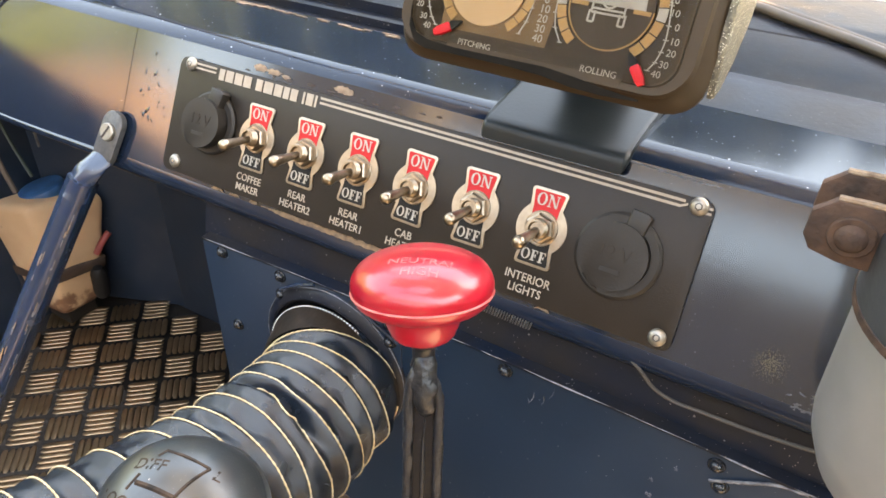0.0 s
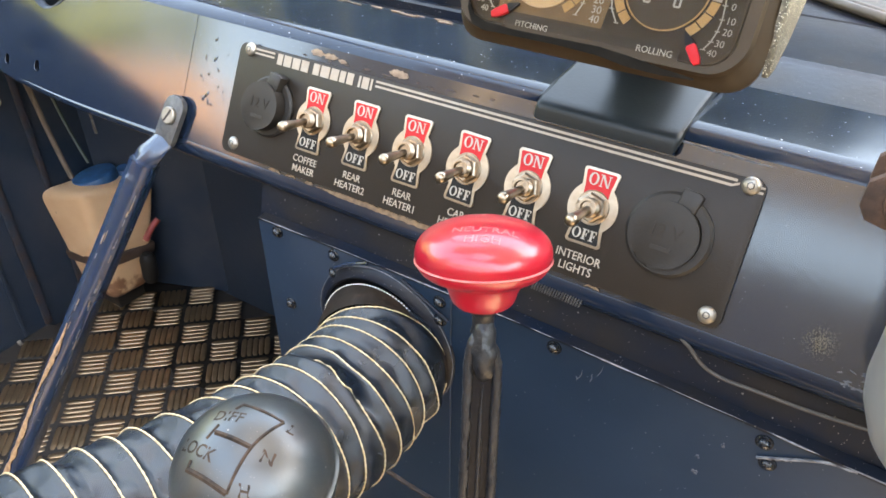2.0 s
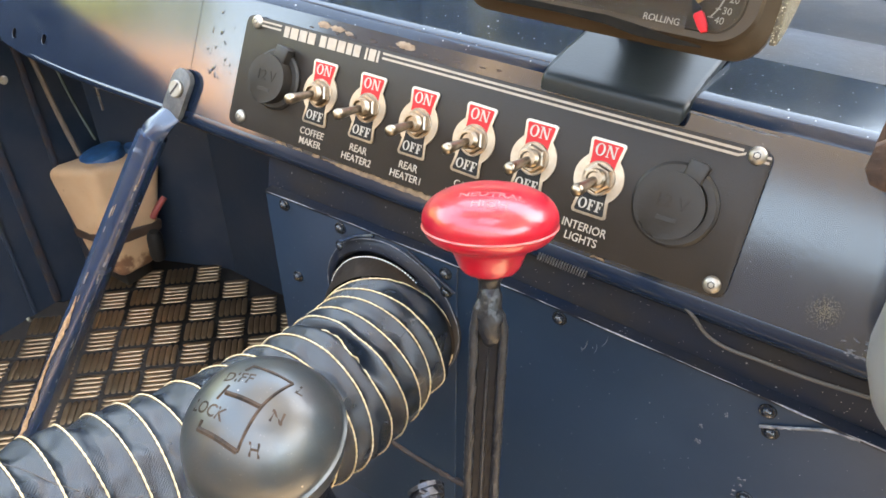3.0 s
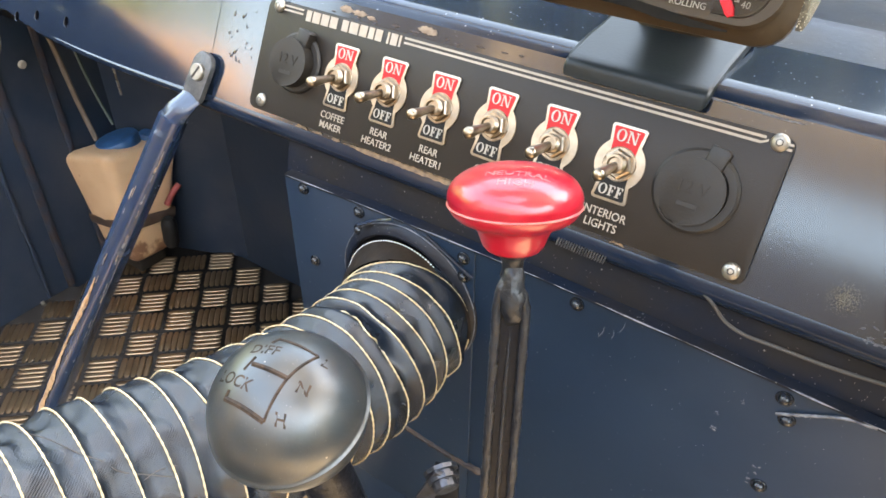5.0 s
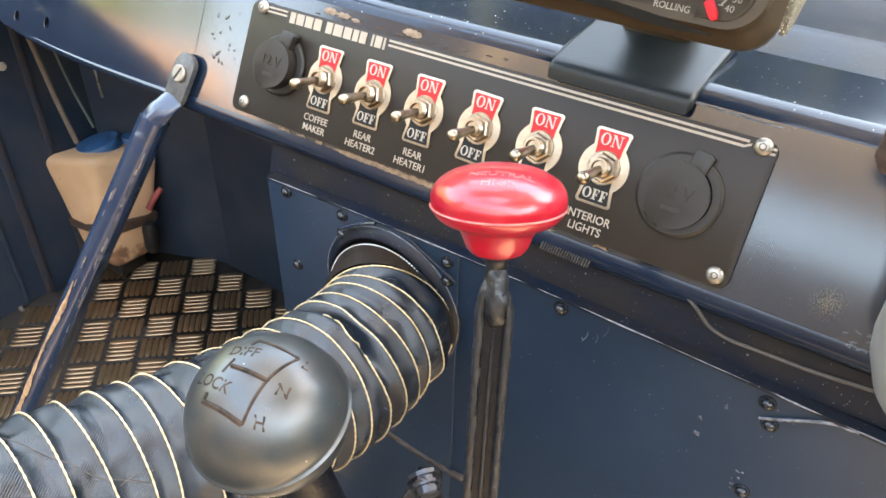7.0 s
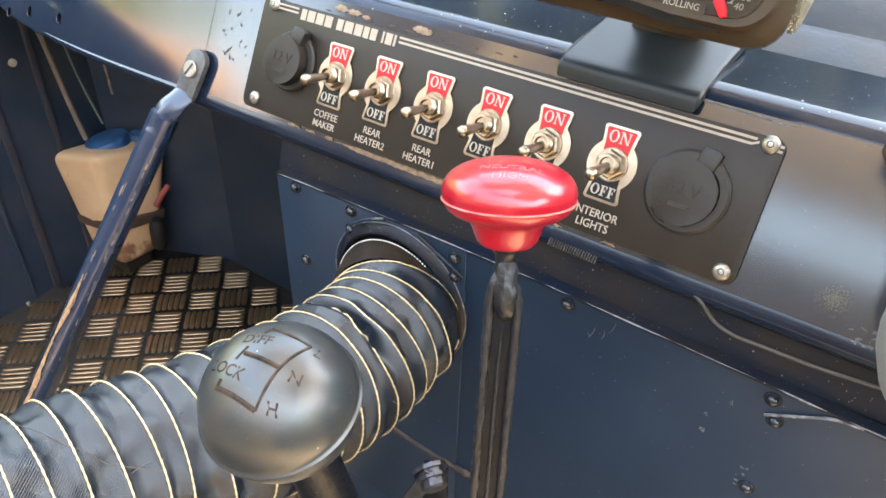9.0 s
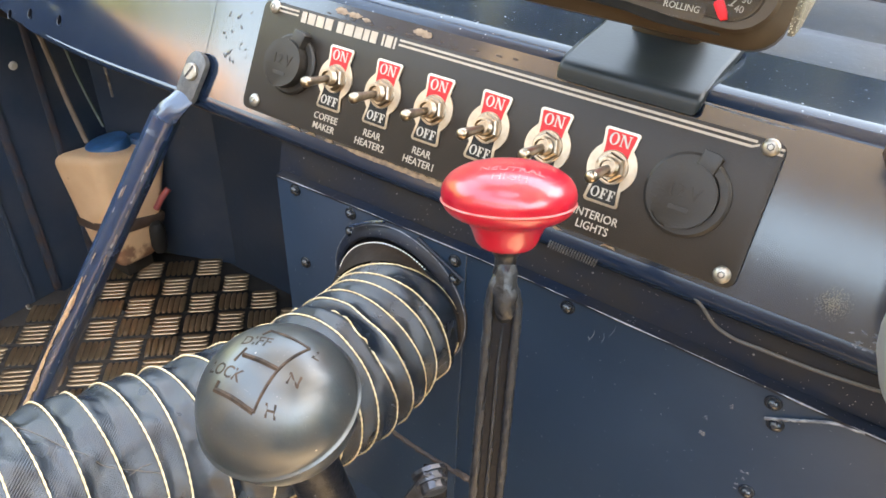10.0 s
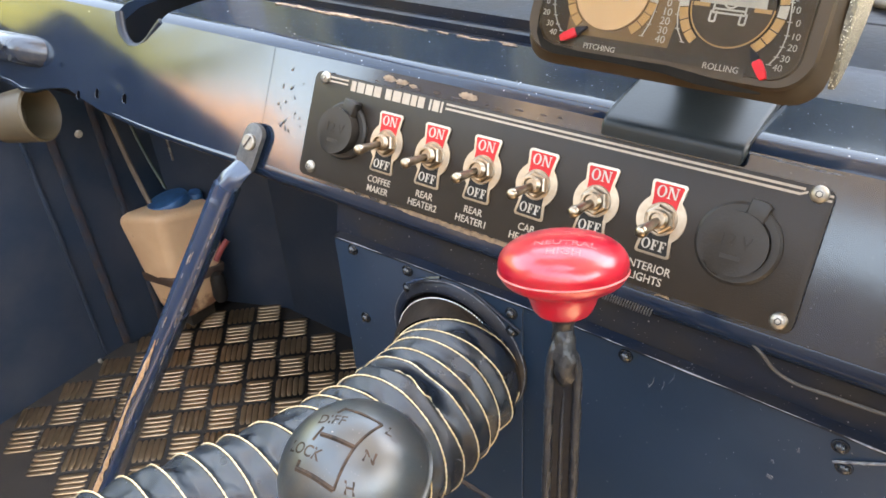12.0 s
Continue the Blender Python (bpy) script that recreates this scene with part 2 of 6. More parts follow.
def weave(m, pitch):
    """Fine slanting cloth ribs and a cross thread, as relief along the cloth's own coordinates."""
    nt = m.node_tree
    n, l = nt.nodes, nt.links
    b = n["Principled BSDF"]
    co = n.new("ShaderNodeTexCoord")
    last = b.inputs["Normal"].links[0].from_socket
    for way, depth in (("DIAGONAL", 0.32), ("X", 0.20)):
        wave = n.new("ShaderNodeTexWave")
        wave.bands_direction = way
        wave.inputs["Scale"].default_value = 0.1 * math.pi / pitch
        wave.inputs["Distortion"].default_value = 0.0
        l.new(co.outputs["UV"], wave.inputs["Vector"])
        bp = n.new("ShaderNodeBump")
        bp.inputs["Strength"].default_value, bp.inputs["Distance"].default_value = depth, 0.0004
        l.new(wave.outputs["Fac"], bp.inputs["Height"])
        l.new(last, bp.inputs["Normal"])
        last = bp.outputs["Normal"]
    l.new(last, b.inputs["Normal"])

weave(hose_vinyl, 0.00062)

def specks(m, scale, size, share, color):
    """Loose pale grains: one at most in each cell, of uneven size, in a share of the cells."""
    nt = m.node_tree
    n, l = nt.nodes, nt.links
    b = n["Principled BSDF"]
    old = b.inputs["Base Color"].links[0].from_socket
    co = n.new("ShaderNodeTexCoord")
    vo = n.new("ShaderNodeTexVoronoi")
    vo.inputs["Scale"].default_value = scale
    l.new(co.outputs["Object"], vo.inputs["Vector"])
    sep = n.new("ShaderNodeSeparateColor")
    l.new(vo.outputs["Color"], sep.inputs[0])
    rng = n.new("ShaderNodeMapRange")
    rng.inputs[1].default_value, rng.inputs[2].default_value = 1 - share, 1.0
    rng.inputs[3].default_value, rng.inputs[4].default_value = 0.0, size * scale
    l.new(sep.outputs[0], rng.inputs[0])
    less = n.new("ShaderNodeMath")
    less.operation = "LESS_THAN"
    l.new(vo.outputs["Distance"], less.inputs[0])
    l.new(rng.outputs[0], less.inputs[1])
    mix = n.new("ShaderNodeMix")
    mix.data_type = "RGBA"
    l.new(less.outputs[0], mix.inputs[0])
    l.new(old, mix.inputs[6])
    mix.inputs[7].default_value = (*color, 1)
    l.new(mix.outputs[2], b.inputs["Base Color"])

def foot_stain(m, high, color):
    """A ragged brown stain that has crept up from the bottom of the thing, in its own coordinates."""
    nt = m.node_tree
    n, l = nt.nodes, nt.links
    b = n["Principled BSDF"]
    old = b.inputs["Base Color"].links[0].from_socket
    co = n.new("ShaderNodeTexCoord")
    sep = n.new("ShaderNodeSeparateXYZ")
    l.new(co.outputs["Object"], sep.inputs[0])
    no = n.new("ShaderNodeTexNoise")
    no.inputs["Scale"].default_value, no.inputs["Detail"].default_value = 55, 5
    l.new(co.outputs["Object"], no.inputs["Vector"])
    rng = n.new("ShaderNodeMapRange")
    rng.inputs[1].default_value, rng.inputs[2].default_value = 0, high
    rng.inputs[3].default_value, rng.inputs[4].default_value = 0.75, 0.25
    l.new(sep.outputs[2], rng.inputs[0])
    less = n.new("ShaderNodeMath")
    less.operation = "SUBTRACT"
    l.new(rng.outputs[0], less.inputs[0])
    l.new(no.outputs["Fac"], less.inputs[1])
    soft = n.new("ShaderNodeMapRange")
    soft.inputs[1].default_value, soft.inputs[2].default_value = -0.03, 0.10
    l.new(less.outputs[0], soft.inputs[0])
    mix = n.new("ShaderNodeMix")
    mix.data_type = "RGBA"
    l.new(soft.outputs[0], mix.inputs[0])
    l.new(old, mix.inputs[6])
    mix.inputs[7].default_value = (*color, 1)
    l.new(mix.outputs[2], b.inputs["Base Color"])

foot_stain(bottle_plastic, 0.055, (0.16, 0.075, 0.042))

def glint_spot(m, place, size):
    """A round, speckled pale patch that paints a glint into the colour, in the object's own coordinates."""
    nt = m.node_tree
    n, l = nt.nodes, nt.links
    b = n["Principled BSDF"]
    old = b.inputs["Base Color"].links[0].from_socket
    co = n.new("ShaderNodeTexCoord")
    far = n.new("ShaderNodeVectorMath")
    far.operation = "DISTANCE"
    far.inputs[1].default_value = place
    l.new(co.outputs["Object"], far.inputs[0])
    no = n.new("ShaderNodeTexNoise")
    no.inputs["Scale"].default_value, no.inputs["Detail"].default_value = 1900, 5
    l.new(co.outputs["Object"], no.inputs["Vector"])
    rng = n.new("ShaderNodeMapRange")
    rng.inputs[1].default_value, rng.inputs[2].default_value = 0, size
    rng.inputs[3].default_value, rng.inputs[4].default_value = 0.54, 0.22
    l.new(far.outputs["Value"], rng.inputs[0])
    less = n.new("ShaderNodeMath")
    less.operation = "LESS_THAN"
    l.new(no.outputs["Fac"], less.inputs[0])
    l.new(rng.outputs[0], less.inputs[1])
    mix = n.new("ShaderNodeMix")
    mix.data_type = "RGBA"
    l.new(less.outputs[0], mix.inputs[0])
    l.new(old, mix.inputs[6])
    mix.inputs[7].default_value = (0.075, 0.066, 0.046, 1)
    l.new(mix.outputs[2], b.inputs["Base Color"])

# ---------------------------------------------------------------- mesh helpers
DASH = pose(0, 0, 0.4617, -27.3)          # the dash face: x along it, z up it, -y out of it
FRONT = pose(0, 0, 0, 90)                 # turns a flat shape of the xy plane to face -y

def thing(name, label, category, m=Matrix(), group="", kind=""):
    ob = new(name)
    ob.empty_display_size = 0.02
    ob.matrix_world = m
    return tagged(ob, label, category, group, kind)

def mesh_of(name, bm, material, sharp=38):
    bmesh.ops.recalc_face_normals(bm, faces=bm.faces)
    me = bpy.data.meshes.new(name)
    bm.to_mesh(me)
    bm.free()
    for p in me.polygons:
        p.use_smooth = True
    me.set_sharp_from_angle(angle=radians(sharp))
    me.materials.append(material)
    return me

def part(name, bm, material, parent, label="", m=Matrix(), sharp=38):
    me = bm if isinstance(bm, bpy.types.Mesh) else mesh_of(name, bm, material, sharp)
    ob = new(name, me)
    ob.parent = parent
    ob.matrix_local = m
    return tagged(ob, label)

def box(sx, sy, sz, bevel=0.0, m=Matrix(), seg=2):
    bm = bmesh.new()
    bmesh.ops.create_cube(bm, size=1, matrix=Matrix.Diagonal((sx, sy, sz, 1)))
    if bevel:
        bmesh.ops.bevel(bm, geom=bm.edges[:], offset=bevel, segments=seg, profile=0.5, affect="EDGES")
    bmesh.ops.transform(bm, matrix=m, verts=bm.verts)
    return bm

def join(*bms):
    out = bmesh.new()
    for b in bms:
        me = bpy.data.meshes.new("tmp")
        b.to_mesh(me)
        b.free()
        out.from_mesh(me)
        bpy.data.meshes.remove(me)
    return out

def lathe(profile, seg=40, m=Matrix()):
    """Turns (radius, height) pairs round z."""
    bm = bmesh.new()
    rings = []
    for r, z in profile:
        if r < 1e-6:
            rings.append([bm.verts.new((0, 0, z))])
        else:
            rings.append([bm.verts.new((r * math.cos(2 * math.pi * k / seg), r * math.sin(2 * math.pi * k / seg), z)) for k in range(seg)])
    for a, b in zip(rings, rings[1:]):
        for k in range(seg):
            q = (k + 1) % seg
            if len(a) == 1 and len(b) > 1:
                bm.faces.new((a[0], b[k], b[q]))
            elif len(b) == 1 and len(a) > 1:
                bm.faces.new((a[k], a[q], b[0]))
            elif len(a) > 1:
                bm.faces.new((a[k], a[q], b[q], b[k]))
    bmesh.ops.transform(bm, matrix=m, verts=bm.verts)
    return bm

def smooth_path(points, n):
    """n places along a smooth curve through the points."""
    pts = [Vector(p) for p in points]
    pts = [2 * pts[0] - pts[1]] + pts + [2 * pts[-1] - pts[-2]]
    fine = []
    for i in range(1, len(pts) - 2):
        p0, p1, p2, p3 = pts[i - 1 : i + 3]
        for k in range(24):
            t = k / 24
            fine.append(0.5 * (2 * p1 + (p2 - p0) * t + (2 * p0 - 5 * p1 + 4 * p2 - p3) * t * t + (3 * p1 - p0 - 3 * p2 + p3) * t**3))
    fine.append(pts[-2])
    length = [0]
    for a, b in zip(fine, fine[1:]):
        length.append(length[-1] + (b - a).length)
    out = []
    for k in range(n):
        s = length[-1] * k / (n - 1)
        i = min(max(int(np.searchsorted(length, s)), 1), len(fine) - 1)
        f = (s - length[i - 1]) / max(1e-9, length[i] - length[i - 1])
        out.append(fine[i - 1].lerp(fine[i], f))
    return out, length[-1]

def frames_along(path):
    """At each place of a path: its way and two axes across it, carried along without twist."""
    out, across = [], None
    for i, p in enumerate(path):
        way = (path[min(i + 1, len(path) - 1)] - path[max(i - 1, 0)]).normalized()
        if across is None:
            across = way.orthogonal().normalized()
        across = (across - way * across.dot(way)).normalized()
        out.append((p, way, across, way.cross(across)))
    return out

def tube(points, radius, seg=12, n=24, cap=True):
    """A round bar along a smooth path; radius is a number or a function of (share of the length, angle)."""
    path, _ = smooth_path(points, n)
    bm = bmesh.new()
    rings = []
    for i, (p, way, a, b) in enumerate(frames_along(path)):
        ring = []
        for k in range(seg):
            w = 2 * math.pi * k / seg
            r = radius(i / (n - 1), w) if callable(radius) else radius
            ring.append(bm.verts.new(p + (a * math.cos(w) + b * math.sin(w)) * r))
        rings.append(ring)
    for u, v in zip(rings, rings[1:]):
        for k in range(seg):
            bm.faces.new((u[k], u[(k + 1) % seg], v[(k + 1) % seg], v[k]))
    if cap:
        bm.faces.new(rings[0][::-1])
        bm.faces.new(rings[-1])
    return bm

def hoop(center, a, b, ra, rb, thick, seg=48, tseg=8, wob=None, twist=0.0):
    """A thin closed ring round center, in the plane of a and b."""
    bm = bmesh.new()
    rings = []
    n = a.cross(b).normalized()
    for k in range(seg):
        w = 2 * math.pi * k / seg
        out = a * math.cos(w) + b * math.sin(w)
        fat = thick * (1 + twist * math.sin(70 * w))
        p = center + a * math.cos(w) * ra + b * math.sin(w) * rb
        if wob:
            p += n * wob(w)[0] + out * wob(w)[1]
        rings.append([bm.verts.new(p + (out * math.cos(2 * math.pi * j / tseg) + n * math.sin(2 * math.pi * j / tseg)) * fat) for j in range(tseg)])
    for k in range(seg):
        u, v = rings[k], rings[(k + 1) % seg]
        for j in range(tseg):
            bm.faces.new((u[j], u[(j + 1) % tseg], v[(j + 1) % tseg], v[j]))
    return bm

def slab(outline, thick, bevel=0.0, m=Matrix()):
    """A flat plate: an outline in (x, z) that stands in y from 0 to -thick."""
    bm = bmesh.new()
    front = [bm.verts.new((x, -thick, z)) for x, z in outline]
    back = [bm.verts.new((x, 0, z)) for x, z in outline]
    bm.faces.new(front)
    bm.faces.new(back[::-1])
    for k in range(len(outline)):
        q = (k + 1) % len(outline)
        bm.faces.new((front[k], back[k], back[q], front[q]))
    if bevel:
        edges = [e for e in bm.edges if all(v.co.y < -thick * 0.5 for v in e.verts)]
        bmesh.ops.bevel(bm, geom=edges, offset=bevel, segments=2, profile=0.5, affect="EDGES")
    bmesh.ops.transform(bm, matrix=m, verts=bm.verts)
    return bm

def round_rect(x0, z0, x1, z1, r, seg=6):
    out = []
    for cx, cz, a0 in ((x1 - r, z1 - r, 0), (x0 + r, z1 - r, 90), (x0 + r, z0 + r, 180), (x1 - r, z0 + r, 270)):
        for k in range(seg + 1):
            a = radians(a0 + 90 * k / seg)
            out.append((cx + r * math.cos(a), cz + r * math.sin(a)))
    return out

def words(text, size, thick=0.0002, bold=0.0, align="CENTER", squeeze=1.0):
    """Raised letters, facing -y, upright in z, centred on the origin."""
    cu = bpy.data.curves.new("letters", "FONT")
    cu.body, cu.size, cu.extrude, cu.offset = text, size, thick, bold * size
    cu.align_x, cu.align_y = align, "CENTER"
    cu.resolution_u = 3
    ob = bpy.data.objects.new("letters", cu)
    scene.collection.objects.link(ob)
    bpy.context.view_layer.update()
    me = bpy.data.meshes.new_from_object(ob.evaluated_get(bpy.context.evaluated_depsgraph_get()))
    bpy.data.objects.remove(ob)
    bpy.data.curves.remove(cu)
    bm = bmesh.new()
    bm.from_mesh(me)
    bpy.data.meshes.remove(me)
    bmesh.ops.transform(bm, matrix=FRONT @ Matrix.Diagonal((squeeze, 1, 1, 1)), verts=bm.verts)
    return bm

def arc_band(r0, r1, a0, a1, thick, seg=16):
    """A flat curved band in (x, z), from angle a0 to a1 in degrees, as an outline slab."""
    outer = [(r1 * math.cos(radians(a0 + (a1 - a0) * k / seg)), r1 * math.sin(radians(a0 + (a1 - a0) * k / seg))) for k in range(seg + 1)]
    inner = [(r0 * math.cos(radians(a1 + (a0 - a1) * k / seg)), r0 * math.sin(radians(a1 + (a0 - a1) * k / seg))) for k in range(seg + 1)]
    return slab(outer + inner, thick)

def disc(r, thick, seg=40, bevel=0.0):
    return slab([(r * math.cos(2 * math.pi * k / seg), r * math.sin(2 * math.pi * k / seg)) for k in range(seg)], thick, bevel)

def pan_head(r, h, flat=False):
    """A domed screw head, dome towards -y."""
    prof = [(0, h), (r * 0.45, h * 0.95), (r * 0.8, h * 0.68), (r, h * 0.2), (r, 0)] if not flat else [(0, h), (r * 0.88, h), (r, h * 0.75), (r, 0)]
    return lathe(prof, 24, FRONT)

def blotch(rx, rz, thick, rough=0.3, n=22, seed=0):
    """An uneven flake outline in (x, z)."""
    rg = random.Random(seed)
    pts = []
    for k in range(n):
        a = 2 * math.pi * k / n
        f = 1 + rough * (rg.random() - 0.5) * 2
        pts.append((rx * f * math.cos(a), rz * f * math.sin(a)))
    return slab(pts, thick)

# ---------------------------------------------------------------- the cab that closes the place; unseen parts are added to shape light
def wall(name, label, sx, sy, sz, x, y, z, material=cab_paint, category="wall"):
    ob = new(name, mesh_of(name, box(sx, sy, sz, 0.004), material))
    ob.location = (x, y, z)
    return tagged(ob, label, category, kind="structure")

wall("ground", "sunlit sandy gravel ground outside the vehicle", 120, 120, 0.1, 0, 0, -1.05, gravel, "ground")
wall("floor", "unseen tan floor added beside the driver, toned to limit warm bounce", 1.00, 1.08, 0.04, 0.66, -0.66, -0.026, floor_tan, "floor")
wall("floor_step", "dark step behind the tread plate", 0.86, 1.06, 0.04, -0.27, -0.668, -0.075, rubber_black, "floor")
wall("floor_front", "dark metal floor under the tread plate", 1.86, 0.40, 0.04, 0.23, 0.103, -0.028, floor_metal, "floor")
wall("wall_left", "dark painted footwell side wall with rust", 0.03, 0.42, 0.56, -0.70, 0.11, 0.25, wall_paint)
wall("wall_left_back", "unseen dull dark grey side wall added to shape light from the rear left", 0.03, 0.58, 1.40, -0.70, -0.91, 0.63, seat_brown)
wall("door_left", "unseen dark door panel added to shape light and reflections from the left", 0.03, 0.52, 0.67, -0.705, -0.36, 0.275, wall_paint, "door")
wall("wall_right", "unseen dull dark grey panel added on the right to keep reflections dark", 0.03, 1.5, 0.56, 1.16, -0.43, 0.25, seat_brown)
wall("wall_front", "dark painted bulkhead behind the footwell", 1.86, 0.02, 0.52, 0.23, 0.285, 0.24, wall_paint)
# unseen back wall: its top edge cuts off sky reflected in the dash face
wall("wall_back", "unseen dull dark grey back wall, its height set to block reflections", 1.86, 0.03, 0.98, 0.23, -1.2, 0.475, seat_brown)
wall("wall_back_top", "unseen cream back wall piece added above the gap", 1.86, 0.03, 0.25, 0.23, -1.2, 1.22)
# unseen roof pieces; strips and opening are placed for sky light and reflections
roof = new("ceiling", mesh_of("ceiling", join(box(0.05, 0.98, 0.03, 0.004, pose(-0.125, -0.01, 1.34)), box(0.89, 0.98, 0.03, 0.004, pose(0.745, -0.01, 1.34)),
                                              box(0.40, 0.53, 0.03, 0.004, pose(0.10, 0.215, 1.34)), box(0.40, 0.42, 0.03, 0.004, pose(-0.350, 0.0, 1.34)), box(0.40, 0.10, 0.03, 0.004, pose(0.10, -0.45, 1.34))), roof_paint))
tagged(roof, "unseen pale grey roof pieces, their gaps placed to shape light and reflections", "ceiling", kind="structure")
# unseen pillars, the front pair dark so the dash reflects no pale blobs
wall("pillar_left", "unseen windscreen pillar, kept dark for reflections in the dash", 0.06, 0.06, 0.85, -0.70, 0.40, 0.92, wall_paint)
wall("pillar_right", "unseen windscreen pillar, kept dark for reflections in the dash", 0.06, 0.06, 0.85, 1.16, 0.40, 0.92, wall_paint)
wall("pillar_left_back", "unseen cream rear cab pillar, added", 0.05, 0.12, 0.85, -0.70, -1.12, 0.92)
wall("pillar_right_back", "unseen cream rear cab pillar, added", 0.05, 0.12, 0.85, 1.16, -1.12, 0.92)
wall("windscreen_header", "unseen cream rail added above the windscreen", 1.86, 0.05, 0.05, 0.23, 0.42, 1.305)
wall("windscreen_sill", "pale painted sill under the windscreen", 1.86, 0.16, 0.03, 0.23, 0.388, 0.512, sill_white)

def far_belt(name, label, material, a0, a1, n, height, seed):
    """An unseen far belt between two bearings, uneven on top, added to shape reflections."""
    bm = bmesh.new()
    rg = random.Random(seed)
    cols = []
    for k in range(n):
        a = radians(a0 + (a1 - a0) * k / (n - 1))
        r = 24 + rg.uniform(-1.2, 1.2)
        h = height(math.degrees(a)) + 2.0 * noise.noise((math.cos(a) * 3, math.sin(a) * 3, 2)) + rg.uniform(-0.6, 0.6)
        cols.append([bm.verts.new((r * math.cos(a), r * math.sin(a), z)) for z in (-1.0, 0.2 * h, 0.6 * h, h)] + [bm.verts.new(((r + 2) * math.cos(a), (r + 2) * math.sin(a), h * 0.9)), bm.verts.new(((r + 2) * math.cos(a), (r + 2) * math.sin(a), -1.0))])
    for a, b in zip(cols, cols[1:]):
        for i in range(5):
            bm.faces.new((a[i], b[i], b[i + 1], a[i + 1]))
    tagged(new(name, mesh_of(name, bm, material)), label, "trees", kind="structure")

# unseen belts: bearings and heights are set by what the dash should reflect
far_belt("backdrop_green", "unseen green belt added for green reflections, with a dip for sky", leafage, 158, 415, 120, lambda d: 8.6 - 5.5 * max(0.0, 1 - ((d - 231) / 12) ** 2) ** 0.35, 4)
far_belt("backdrop_warm", "unseen tan belt added for a warm reflection on the dash face", backdrop_tan, 216, 246, 24, lambda d: 6.3, 6)
far_belt("backdrop_dark", "unseen dark belt added ahead to darken reflections on the dash top", conifer, 50, 162, 60, lambda d: 10.0 + 3.5 * min(1.0, max(0.0, (d - 72) / 30)), 9)

# ---------------------------------------------------------------- dashboard
def strip_along_x(x0, x1, profile, n=2):
    """An open sheet: (y, z) pairs drawn along x."""
    bm = bmesh.new()
    cols = []
    for k in range(n):
        x = x0 + (x1 - x0) * k / (n - 1)
        cols.append([bm.verts.new((x, y, z)) for y, z in profile])
    for a, b in zip(cols, cols[1:]):
        for i in range(len(profile) - 1):
            bm.faces.new((a[i], b[i], b[i + 1], a[i + 1]))
    return bm

def solid_along_x(x0, x1, profile):
    """A closed bar: a ring of (y, z) pairs drawn along x."""
    bm = bmesh.new()
    a = [bm.verts.new((x0, y, z)) for y, z in profile]
    b = [bm.verts.new((x1, y, z)) for y, z in profile]
    for i in range(len(profile)):
        j = (i + 1) % len(profile)
        bm.faces.new((a[i], b[i], b[j], a[j]))
    bm.faces.new(a[::-1])
    bm.faces.new(b)
    return bm

NOTCH = [(-0.2985, 0.0640), (-0.3008, 0.0612), (-0.3062, 0.0545), (-0.3115, 0.0480), (-0.3190, 0.0435), (-0.3270, 0.0425), (-0.3350, 0.0450), (-0.3415, 0.0500), (-0.3460, 0.0570), (-0.3495, 0.0640)]
face_navy = navy_paint.copy()
face_navy.node_tree.nodes["Principled BSDF"].inputs["Specular IOR Level"].default_value = 0.6
face_navy.node_tree.nodes["Principled BSDF"].inputs["Coat Weight"].default_value = 0.15
top_navy = navy_paint.copy()
specks(top_navy, 150, 0.0007, 0.45, (0.32, 0.33, 0.34))
specks(top_navy, 420, 0.0004, 0.30, (0.20, 0.21, 0.22))
specks(face_navy, 130, 0.0005, 0.14, (0.30, 0.30, 0.30))
for m, share in ((navy_panel, 0.30), (navy_dull, 0.75), (lever_iron, 0.5), (navy_worn, 0.4), (wall_paint, 0.25)):
    specks(m, 210, 0.0005, share, (0.14, 0.135, 0.13))
specks(knob_black, 300, 0.0004, 0.3, (0.20, 0.17, 0.14))
# sparkling glint on the face, painted into the base colour
glint_spot(face_navy, (0.1774, -0.001, 0.0040), 0.013)

